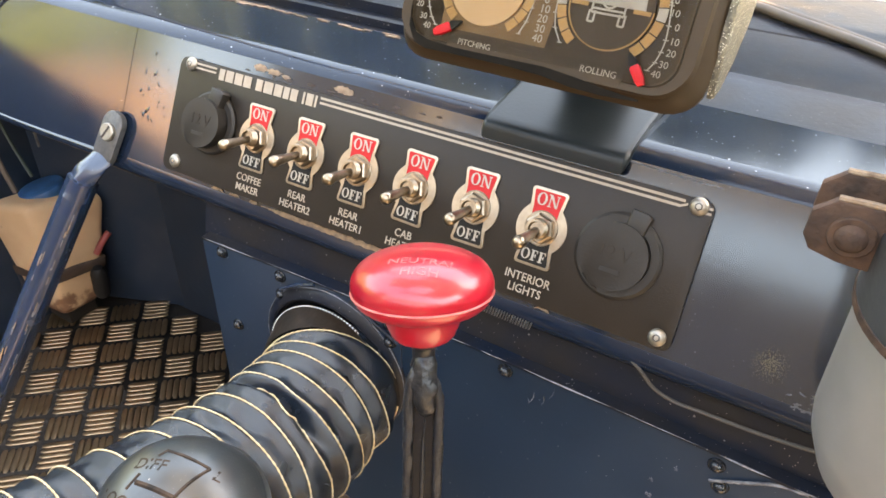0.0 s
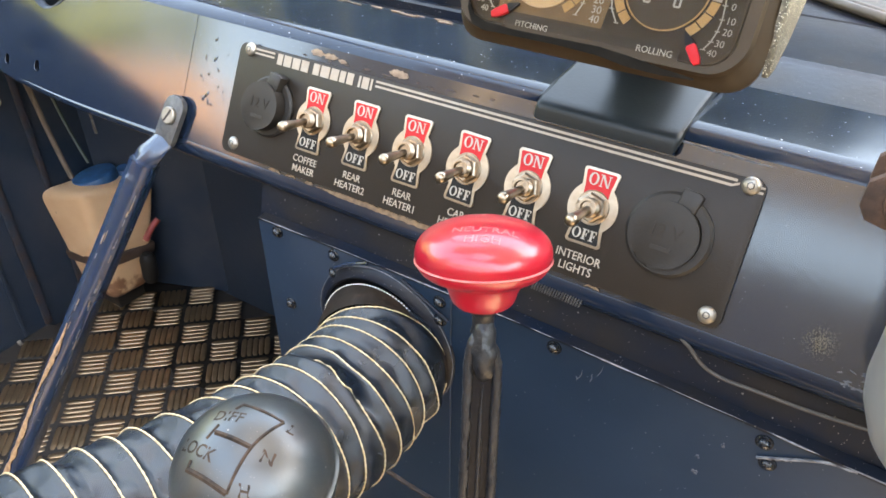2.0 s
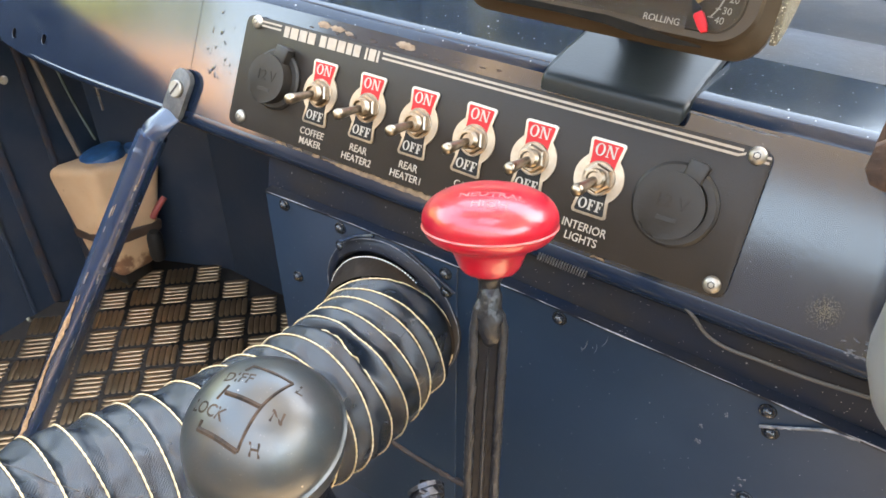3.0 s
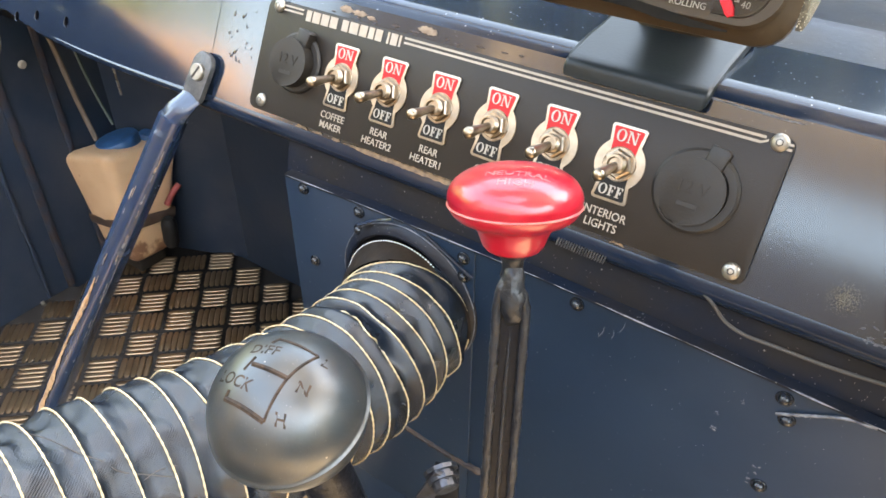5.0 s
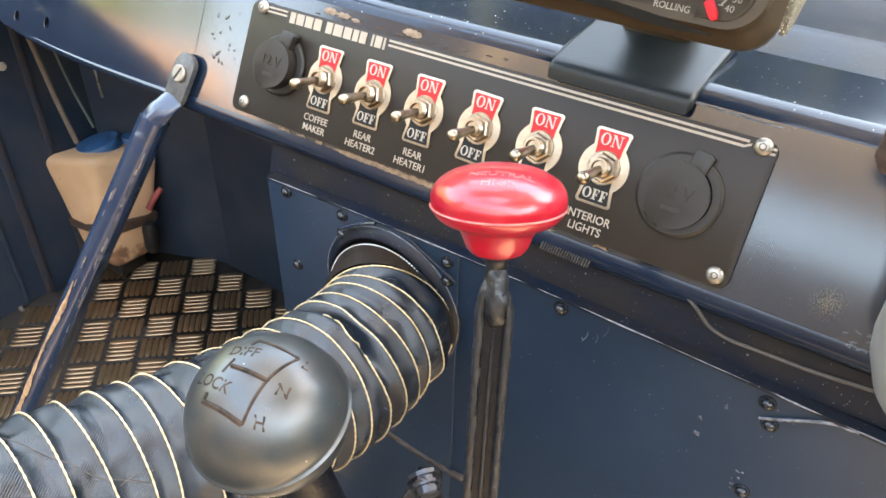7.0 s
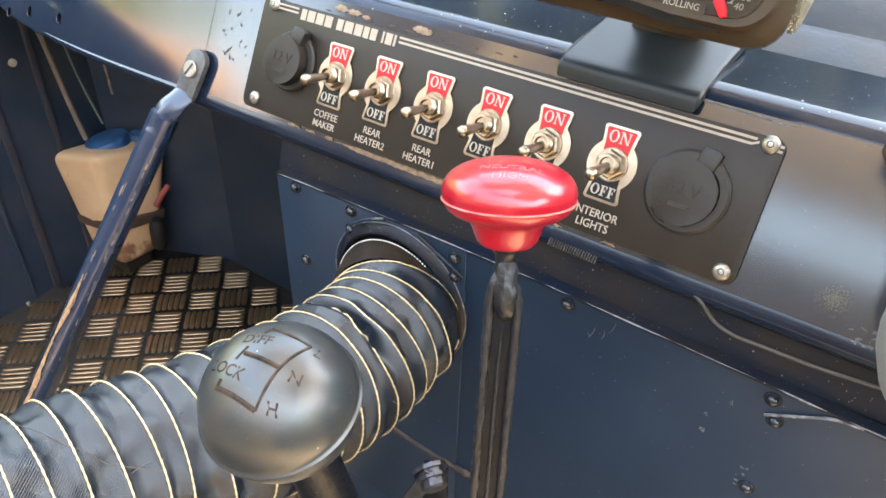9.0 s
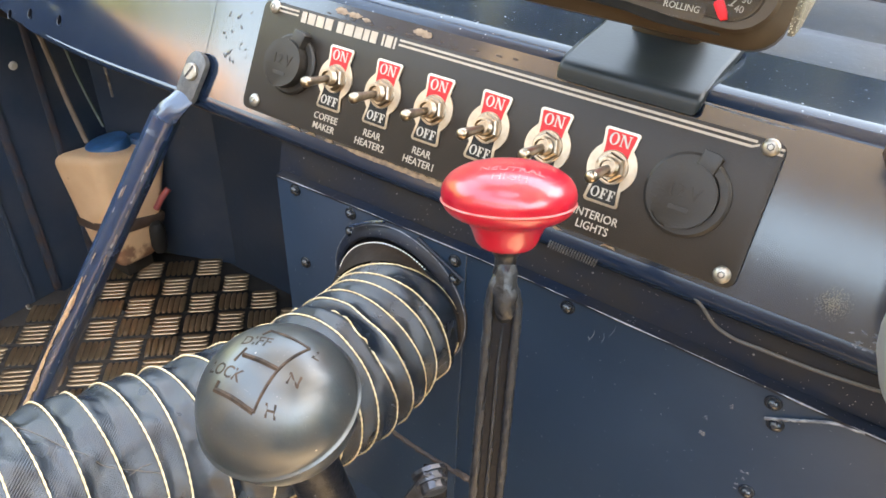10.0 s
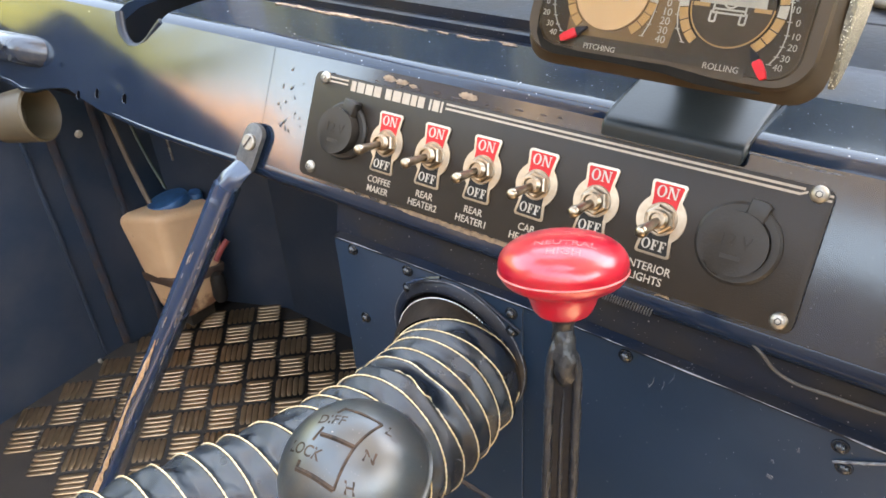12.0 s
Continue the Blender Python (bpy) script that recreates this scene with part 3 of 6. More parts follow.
def dashboard():
    d = thing("dashboard", "navy painted sheet-metal dashboard with chipped and scratched edges", "dashboard", DASH)
    # the face: two plates that meet at a seam
    lower = [(-0.66, -0.016), (-0.50, -0.012), (-0.465, -0.015), (-0.43, -0.006), (-0.40, -0.001), (-0.375, -0.006), (-0.345, -0.010), (-0.28, -0.013), (-0.183, -0.0125)]
    lx, lz = zip(*lower)
    nx, nz = zip(*NOTCH[::-1])
    bm = bmesh.new()
    cols = []
    for x in sorted(set(list(np.linspace(-0.66, -0.183, 110)) + list(nx))):
        z0 = float(np.interp(x, lx, lz))
        z1 = float(np.interp(x, nx, nz)) if nx[0] <= x <= nx[-1] else 0.064
        fade = min(1.0, max(0.0, (-0.183 - x) / 0.14))
        fade = fade * fade * (3 - 2 * fade)
        col = []
        for k in range(29):
            z = z0 + (z1 - z0) * k / 28
            wave = 0.0004 * noise.noise((x * 9, z * 30, 0.3)) - 0.0011 * math.exp(-(((x + 0.3290) / 0.0140) ** 2) - ((z - 0.0155) / 0.0060) ** 2)
            col.append(bm.verts.new((x, 0.0008 - fade * (0.0024 * max(0.0, 1 - ((z - 0.026) / 0.040) ** 2) + wave), z)))
        cols.append(col)
    for a, c in zip(cols, cols[1:]):
        for k in range(28):
            bm.faces.new((a[k], c[k], c[k + 1], a[k + 1]))
    bmesh.ops.recalc_face_normals(bm, faces=bm.faces)
    bmesh.ops.solidify(bm, geom=bm.faces[:], thickness=0.0016)
    part("face_plate", bm, face_navy, d, sharp=50)
    part("face_plate", slab([(-0.1832, -0.0125), (0.80, -0.0125), (0.80, 0.064), (-0.1832, 0.064)], 0.0016, m=pose(0, 0.0026, 0)), face_navy, d)
    # the rolled edge and the flat top
    inv = DASH.inverted()
    flat = lambda y, z: tuple((inv @ Vector((0, y, z)))[1:])
    roll = [(0.0010, 0.0638)]
    c = Vector((0.0192, 0.0556))
    for k in range(13):
        a = radians(155 - 38 * k / 12)
        roll.append((c.x + 0.0200 * math.cos(a), c.y + 0.0200 * math.sin(a)))
    apron = [flat(0.056, 0.5224), flat(0.070, 0.5225), flat(0.0885, 0.5226)]
    top = [flat(0.0885, 0.5225), flat(0.0900, 0.5212), flat(0.0904, 0.5165), flat(0.108, 0.5165), flat(0.1085, 0.521), flat(0.113, 0.521), flat(0.1135, 0.517), flat(0.128, 0.517), flat(0.1285, 0.523), flat(0.205, 0.523), flat(0.208, 0.5195), flat(0.213, 0.523), flat(0.306, 0.523)]
    for x0, x1 in ((-0.66, -0.3495), (-0.2985, 0.80)):
        part("rolled_edge", solid_along_x(x0, x1, roll + apron + [flat(0.0884, 0.519), flat(0.049, 0.517), (0.008, 0.0605)]), top_navy, d)
    smooth = [flat(0.0885, 0.5225), flat(0.1270, 0.5226), flat(0.1292, 0.5230), flat(0.1310, 0.5237), flat(0.1325, 0.5239), flat(0.1345, 0.5230), flat(0.204, 0.5230), flat(0.2055, 0.5214), flat(0.2075, 0.5230), flat(0.306, 0.523)]
    part("top_sheet", strip_along_x(-0.2985, 0.070, top), navy_dull, d)
    part("top_sheet", strip_along_x(0.070, 0.80, smooth), navy_dull, d)
    part("top_sheet", strip_along_x(-0.66, -0.3495, top), navy_dull, d)
    part("top_sheet", strip_along_x(-0.3495, -0.2985, [flat(0.105, 0.523), flat(0.306, 0.523)]), navy_dull, d)
    part("notch_lip", tube([(x, 0.0022, z) for x, z in NOTCH], 0.0032, 14, 48), navy_dull, d, "worn rolled rim of the notch")
    part("notch_floor", box(0.075, 0.10, 0.002, m=pose(-0.32, 0.056, 0.022)), navy_dull, d)
    # lower lip and the strip below it
    lip = [(0.0009, -0.0078), (0.0007, -0.0105), (0.0009, -0.0124), (0.0016, -0.0142), (0.0030, -0.0158), (0.0050, -0.0169), (0.0075, -0.0175), (0.0105, -0.0177), (0.0105, -0.0160), (0.0040, -0.0115)]
    part("lower_lip", solid_along_x(-0.196, 0.80, lip), navy_paint, d, sharp=60)
    for k in range(19):
        part("serration", box(0.0006, 0.0012, 0.0042, 0.0002, pose(0.0600 + 0.00130 * k, 0.0010, -0.0150 - 0.00003 * k, 24, 14, 0)), tab_grey, d, "row of fine filed notches under the lip")
    part("lower_lip", tube([(x, 0.0030, z + 0.0018) for x, z in lower], 0.0030, 12, 90), face_navy, d, "rounded lower edge of the face")
    under = [flat(0.004, 0.4475), flat(0.001, 0.441), flat(-0.0035, 0.4225), flat(0.002, 0.4205), flat(0.008, 0.447)]
    part("lower_strip", solid_along_x(-0.66, 0.80, [flat(0.030, 0.4480), flat(0.030, 0.440), flat(0.024, 0.436), flat(0.024, 0.446)]), navy_dull, d)
    part("lower_strip", solid_along_x(-0.118, 0.80, under), navy_dull, d, "dusty dark strip under the lip")
    # bare and chipped places
    for k, (x, z, rx, rz) in enumerate(((-0.0905, 0.0605, 0.0038, 0.0017), (-0.0815, 0.0600, 0.0046, 0.0015), (-0.0735, 0.0592, 0.0025, 0.0010), (-0.0375, 0.0604, 0.0056, 0.0018))):
        part("paint_chip", blotch(rx, rz, 0.0003, 0.22, 34, seed=k), bare_primer, d, "bare primer where the paint has flaked", pose(x, 0.0007, z))
    rg = random.Random(7)
    for k in range(12):
        part("paint_chip", blotch(rg.uniform(0.0008, 0.003), rg.uniform(0.0003, 0.0007), 0.0002, 0.3, 26, seed=100 + k), rust_streak, d, "dark chipped paint above the panel", pose(-0.100 + 0.0105 * k + rg.uniform(-0.003, 0.003), 0.0008, 0.0585 + rg.uniform(-0.001, 0.002)))
    for k in range(5):
        part("scratch", blotch(rg.uniform(0.004, 0.009), rg.uniform(0.0003, 0.0006), 0.0002, 0.4, 30, seed=140 + k), scuffed, d, "bright scrape along the rolled edge", pose(0.108 + 0.006 * k, 0.00085, 0.0632 - 0.0002 * k, 0, rg.uniform(-2, 2), 0))
    def ribbon(x0, x1, deep, seed):
        """Bare metal under the panel's lower edge, ragged above and below, following the lip."""
        strip = bmesh.new()
        cols = []
        count = max(8, int((x1 - x0) / 0.0007))
        for k in range(count):
            u = k / (count - 1)
            x = x0 + (x1 - x0) * u
            ends = min(1.0, 6 * u, 6 * (1 - u))
            high = -0.0060 - 0.0006 * noise.noise((x * 300, seed, 0)) - 0.0010 * (1 - ends)
            low = high - max(0.0003, ends * (deep + 0.0008 * noise.noise((x * 70, seed, 4)) + 0.0002 * noise.noise((x * 500, seed, 8))))
            col = []
            for f in (0.0, 0.33, 0.66, 1.0):
                z = high + (low - high) * f
                col.append(strip.verts.new((x, 0.0004 + 0.35 * max(0.0, -0.0112 - z), z)))
            cols.append(col)
        for a, c in zip(cols, cols[1:]):
            for k in range(3):
                strip.faces.new((a[k], c[k], c[k + 1], a[k + 1]))
        return strip
    for k, (x0, x1, deep) in enumerate(((-0.107, -0.098, 0.0012), (-0.094, -0.087, 0.0010), (-0.080, -0.0745, 0.0016), (-0.072, 0.020, 0.0025), (0.048, 0.064, 0.0014), (0.083, 0.090, 0.0009))):
        part("worn_edge", ribbon(x0, x1, deep, k), lip_metal, d, "bare metal along the worn lip")
    for k in range(26):
        x = -0.235 + 0.0075 * k + rg.uniform(-0.004, 0.004)
        y, z = flat(0.0872 + rg.uniform(-0.0025, 0.001), 0.5227)
        s = 1.0 if k < 13 else 0.5
        part("worn_edge", blotch(rg.uniform(0.004, 0.010) * s, rg.uniform(0.0007, 0.0020) * s, 0.0005, 0.55, 34, seed=60 + k), bare_primer, d, "tan primer along the worn top edge", pose(x, y, z, 27.3 + 90, 0, 0) @ pose(0, 0, 0, 180, 0, 0))
    for k in range(22):
        part("scuff", blotch(rg.uniform(0.0003, 0.0014), rg.uniform(0.0002, 0.0005), 0.0002, 0.5, 20, seed=170 + k), scuffed, d, "pale scuffs in the paint near the lip", pose(rg.uniform(0.186, 0.206), 0.0009, -0.009 + abs(rg.gauss(0, 0.006)), 0, rg.uniform(-30, 30), 0))
    for x, z in ((-0.3835, -0.0029), (-0.3590, 0.0026), (-0.3245, 0.0050)):
        level = 0.0008 - 0.0024 * (1 - ((z - 0.026) / 0.040) ** 2)
        hole = part("screw_hole", slab([(0.0020 * math.cos(a), 0.0033 * math.sin(a)) for a in np.linspace(0, 2 * math.pi, 24, endpoint=False)], 0.0002), hole_dark, d, "small dark open screw hole", pose(x, level - 0.0002, z))
        part("burr", tube([(0.0023 * math.cos(a), 0, 0.0036 * math.sin(a)) for a in np.linspace(radians(120), radians(330), 14)], 0.0004, 6, 20), face_navy, hole, m=pose(0, 0, 0))
    for k in range(17):
        x, z = -0.1625 + rg.gauss(0, 0.0065), 0.036 + rg.uniform(-0.020, 0.018)
        r = rg.uniform(0.0006, 0.0017)
        part("paint_blister", lathe([(0, 0.14 * r), (0.6 * r, 0.12 * r), (r, 0)], 10, FRONT), face_navy, d, m=pose(min(x, -0.1465), 0.001, z, 0, rg.uniform(-40, 40), 0) @ Matrix.Diagonal((rg.uniform(0.6, 1.0), 1, rg.uniform(1.0, 1.8), 1)))

dashboard()

# ---------------------------------------------------------------- switch panel
def switch_panel():
    p = thing("switch_panel", "matt black switch panel with cream lettering on the dashboard", "switch panel", DASH)
    part("plate", slab(round_rect(-0.1425, -0.0052, 0.1412, 0.0562, 0.0042), 0.0020, 0.0004), panel_black, p)
    for x, z in ((-0.1345, 0.0531), (-0.1335, 0.0005), (0.1355, 0.0534), (0.1355, -0.0003)):
        s = part("screw", pan_head(0.0037, 0.0021), steel_screw, p, "dome-headed steel socket screw", pose(x, -0.0020, z, 0, random.uniform(0, 60), 0))
        part("socket", lathe([(0, 0.0020), (0.0011, 0.0020), (0.0014, 0.0023), (0.0016, 0.0020)], 6, FRONT), dirty_steel, s, "dark hexagon socket")
    F = -0.0020
    line = lambda x0, z0, x1, z1, w: slab([(x0, z0 - w / 2), (x1, z1 - w / 2), (x1, z1 + w / 2), (x0, z0 + w / 2)], 0.0002, m=pose(0, F, 0))
    part("stripe", line(-0.1335, 0.0541, -0.1168, 0.0541, 0.0010), cream_print, p)
    part("stripe", line(-0.1335, 0.0519, -0.1168, 0.0519, 0.0010), cream_print, p)
    part("stripe", line(-0.0480, 0.0541, 0.1300, 0.0541, 0.0011), cream_print, p)
    part("stripe", line(-0.0480, 0.0518, 0.1285, 0.0518, 0.0011), cream_print, p)
    part("stripe", line(0.1285, 0.0518, 0.1312, 0.0531, 0.0010), cream_print, p)
    part("stripe", line(0.1385, 0.0536, 0.1408, 0.0536, 0.0010), cream_print, p)
    part("stripe", line(0.1378, 0.0516, 0.1406, 0.0516, 0.0010), cream_print, p)
    # the maker's wording, as plain blocks
    x = -0.1143
    for group in ((0.0036, 0.0052, 0.0052, 0.0050), (0.0042, 0.0058, 0.0050, 0.0036, 0.0042), (0.0013, 0.0042, 0.0013)):
        for w in group:
            part("wording_bar", slab([(x, 0.0490), (x + w, 0.0490), (x + w, 0.0548), (x, 0.0548)], 0.0002, m=pose(0, F, 0)), cream_print, p)
            x += w + 0.0010
        x += 0.0024
    for k, (a, b) in enumerate((("COFFEE", "MAKER"), ("REAR", "HEATER2"), ("REAR", "HEATER1"), ("CAB", "HEATER"), ("", ""), ("INTERIOR", "LIGHTS"))):
        cx = -0.0812 + 0.0317 * k
        if a:
            part("label_text", words(a, 0.0052, 0.0001, 0.006, squeeze=0.92), cream_print, p, m=pose(cx, F - 0.0002, 0.0044))
            part("label_text", words(b, 0.0052, 0.0001, 0.006, squeeze=0.92), cream_print, p, m=pose(cx, F - 0.0002, -0.0009))

switch_panel()

def serif_word(text, high):
    """Book letters with thick and thin strokes and serifs, facing -y, centred; strokes lie one above the other."""
    shapes = {"O": 0.86, "N": 0.98, "F": 0.70}
    total = sum(shapes[c] for c in text) + 0.08 * (len(text) - 1)
    bms, x, level = [], -total / 2, 0
    def stroke(points):
        nonlocal level
        level += 1
        bms.append(slab([(px * high, pz * high) for px, pz in points], 0.00016 + 0.000008 * level))
    bar = lambda x0, z0, x1, z1: stroke([(x0, z0), (x1, z0), (x1, z1), (x0, z1)])
    for c in text:
        w = shapes[c]
        if c == "O":
            mid = x + w / 2
            n = 28
            for k in range(n):
                a, b = 2 * math.pi * k / n, 2 * math.pi * (k + 1) / n
                ring = [(mid + rx * math.cos(t), rz * math.sin(t)) for t, rx, rz in ((a, 0.24, 0.44), (a, 0.43, 0.52), (b, 0.43, 0.52), (b, 0.24, 0.44))]
                level = k % 2
                stroke(ring)
        elif c == "N":
            bar(x + 0.12, -0.5, x + 0.21, 0.46)
            bar(x + 0.77, -0.5, x + 0.86, 0.5)
            stroke([(x + 0.08, 0.5), (x + 0.30, 0.5), (x + 0.86, -0.5), (x + 0.70, -0.5)])
            bar(x, 0.43, x + 0.24, 0.5)
            bar(x + 0.02, -0.5, x + 0.31, -0.43)
            bar(x + 0.67, 0.43, x + 0.96, 0.5)
        else:
            bar(x + 0.12, -0.5, x + 0.32, 0.5)
            bar(x, -0.5, x + 0.44, -0.43)
            bar(x + 0.02, 0.42, x + 0.66, 0.5)
            stroke([(x + 0.58, 0.5), (x + 0.54, 0.42), (x + 0.60, 0.22), (x + 0.66, 0.22), (x + 0.66, 0.5)])
            bar(x + 0.25, -0.05, x + 0.50, 0.03)
            bar(x + 0.45, -0.16, x + 0.52, 0.14)
        x += w + 0.08
    return join(*bms)

def toggle_switch():
    t = thing("toggle_switch", "nickel toggle switch with red and black on-off plate", "switch", group="toggle switches on the panel")
    R = 0.0113
    def corner(cx, cz, a0, r=0.0016):
        return [(cx + r * math.cos(radians(a0 + 30 * k)), cz + r * math.sin(radians(a0 + 30 * k))) for k in range(4)]
    out = corner(0.0066, 0.0152, 0) + corner(-0.0066, 0.0152, 90)
    a0 = math.degrees(math.atan2(0.0088, -0.0070))
    out += [(R * math.cos(radians(a)), R * math.sin(radians(a))) for a in np.linspace(a0, 360 - a0, 15)]
    out += corner(-0.0066, -0.0152, 180) + corner(0.0066, -0.0152, 270)
    out += [(R * math.cos(radians(a)), R * math.sin(radians(a))) for a in np.linspace(-(180 - a0), 180 - a0, 15)]
    part("backing_plate", slab(out, 0.0008, 0.0002), ring_silver, t)
    def field(sign):
        r = 0.0076
        arc = [(r * math.cos(radians(a)), r * math.sin(radians(a))) for a in np.linspace(138, 42, 9)]
        pts = [(0.0058, 0.0088), (0.0068, 0.0150), (0.0063, 0.0156), (-0.0063, 0.0156), (-0.0068, 0.0150), (-0.0058, 0.0088)] + arc
        return slab([(x, z * sign) for x, z in pts], 0.0002, m=pose(0, -0.0008, 0))
    on = part("on_field", field(1), label_red, t, "red enamelled on field")
    part("letters", serif_word("ON", 0.0052), label_white, on, m=pose(0, -0.0010, 0.0121))
    off = part("off_field", field(-1), label_black, t, "black enamelled off field")
    part("letters", serif_word("OFF", 0.0046), label_white, off, m=pose(0, -0.0010, -0.0119))
    part("washer", lathe([(0.0040, 0.0013), (0.0072, 0.0013), (0.0075, 0.0010), (0.0075, 0.0006)], 28, FRONT), nickel, t)
    part("nut", join(lathe([(0.0032, 0.0042), (0.0058, 0.0042), (0.0066, 0.0036), (0.0066, 0.0012)], 6, FRONT)), nickel, t, "hexagonal nickel nut", m=pose(0, 0, 0, 0, 17, 0), sharp=25)
    prof = []
    for k in range(7):
        prof += [(0.0043, 0.0040 + 0.0006 * k), (0.0039, 0.0043 + 0.0006 * k)]
    part("bushing", lathe([(0, 0.0070), (0.0026, 0.0070), (0.0030, 0.0084), (0.0040, 0.0084)] + prof[::-1], 24, FRONT), nickel, t, "threaded nickel bushing")
    bat = lathe([(0, 0), (0.0017, 0), (0.0019, 0.006), (0.0025, 0.0140), (0.0028, 0.0160), (0.0026, 0.0178), (0.0017, 0.0190), (0, 0.0195)], 24)
    part("bat_lever", bat, nickel, t, "polished bat-shaped lever", m=pose(0, -0.0065, -0.0008, 90 + 15, 0, 0))
    return t

first = toggle_switch()
first.matrix_world = DASH @ pose(-0.0812, -0.0020, 0.0259)
for k in range(1, 6):
    copy_thing(first, DASH @ pose(-0.0812 + 0.0317 * k, -0.0020, 0.0259 + 0.0002 * k, 0, random.uniform(-2, 2), 0))

def socket(x, z, r, lift, label):
    s = thing("power_socket", label, "power socket", DASH @ pose(x, -0.0020, z), "power sockets on the panel")
    part("flange", lathe([(0, 0.0010), (r * 0.72, 0.0010), (r * 0.76, 0.0026), (r * 0.93, 0.0026), (r, 0.0016), (r, 0)], 48, FRONT), rubber_black, s)
    cap_r = 0.775 * r
    pts = []
    for k in range(44):
        a = 2 * math.pi * k / 44
        rr = cap_r * (1 + 0.10 * max(0, math.cos(a - radians(245))) ** 8)
        pts.append((rr * math.cos(a), rr * math.sin(a)))
    c = part("cap", slab(pts, lift, 0.0012), rubber_black, s, "flexible rubber dust cap", pose(-0.0008, -0.0012, -0.0004))
    part("hinge_tab", slab([(-0.0030, 0.009), (0.0052, 0.009), (0.0060, r + 0.0010), (0.0040, r + 0.0022), (-0.0026, r + 0.0020)], lift * 0.8, 0.0006), rubber_black, s, m=pose(0.001, -0.0010, 0, 0, 8, 0))
    part("letters", words("12 V", 0.0078, 0.0002, 0.0, squeeze=0.95), panel_black, c, m=pose(0, -lift - 0.0001, 0.0012))
    part("wording_bar", slab([(-0.0042, -0.0009), (0.0042, -0.0009), (0.0042, 0.0009), (-0.0042, 0.0009)], 0.0002), rubber_black, c, m=pose(0, -lift, -0.0058))

socket(-0.1122, 0.0262, 0.0164, 0.0075, "black rubber-capped power socket standing proud of the panel")
socket(0.1114, 0.0259, 0.0178, 0.0036, "black rubber-capped power socket lying flat in the panel")

# ---------------------------------------------------------------- box under the dashboard
def bolt(name, parent, m, r=0.0034, material=bolt_black, label="paint-covered round bolt head"):
    b = part(name, lathe([(0, 0.0034), (r * 0.45, 0.0032), (r * 0.8, 0.0025), (r * 0.97, 0.0014), (r, 0.0006)], 22, FRONT), material, parent, label, m, 50)
    part("washer", lathe([(0, 0.0010), (r * 1.35, 0.0010), (r * 1.45, 0.0004), (r * 1.45, 0)], 20, FRONT), material, b)
    return b

CHIPS = ((0.1560, 0.4020), (0.1480, 0.3900), (0.1480, 0.3800), (0.1700, 0.3690), (0.1698, 0.3650), (0.1694, 0.3600))
SCRATCHES = ((0.0895, 0.4120, 0.007, -14), (0.0942, 0.4125, 0.006, -4), (0.0990, 0.4200, 0.008, -16), (0.0868, 0.4070, 0.003, 10))

def bent_bar(line):
    """A thin flange strip that follows (x, z) pairs, standing a little proud of the panel."""
    bm = bmesh.new()
    cols = [[bm.verts.new((x, y, z + dz)) for y, dz in ((-0.0095, -0.0014), (-0.0097, 0.0), (-0.003, 0.0002), (-0.003, -0.0014))] for x, z in line]
    for a, b in zip(cols, cols[1:]):
        for k in range(4):
            q = (k + 1) % 4
            bm.faces.new((a[k], b[k], b[q], a[q]))
    bm.faces.new(cols[0][::-1])
    bm.faces.new(cols[-1])
    return bm

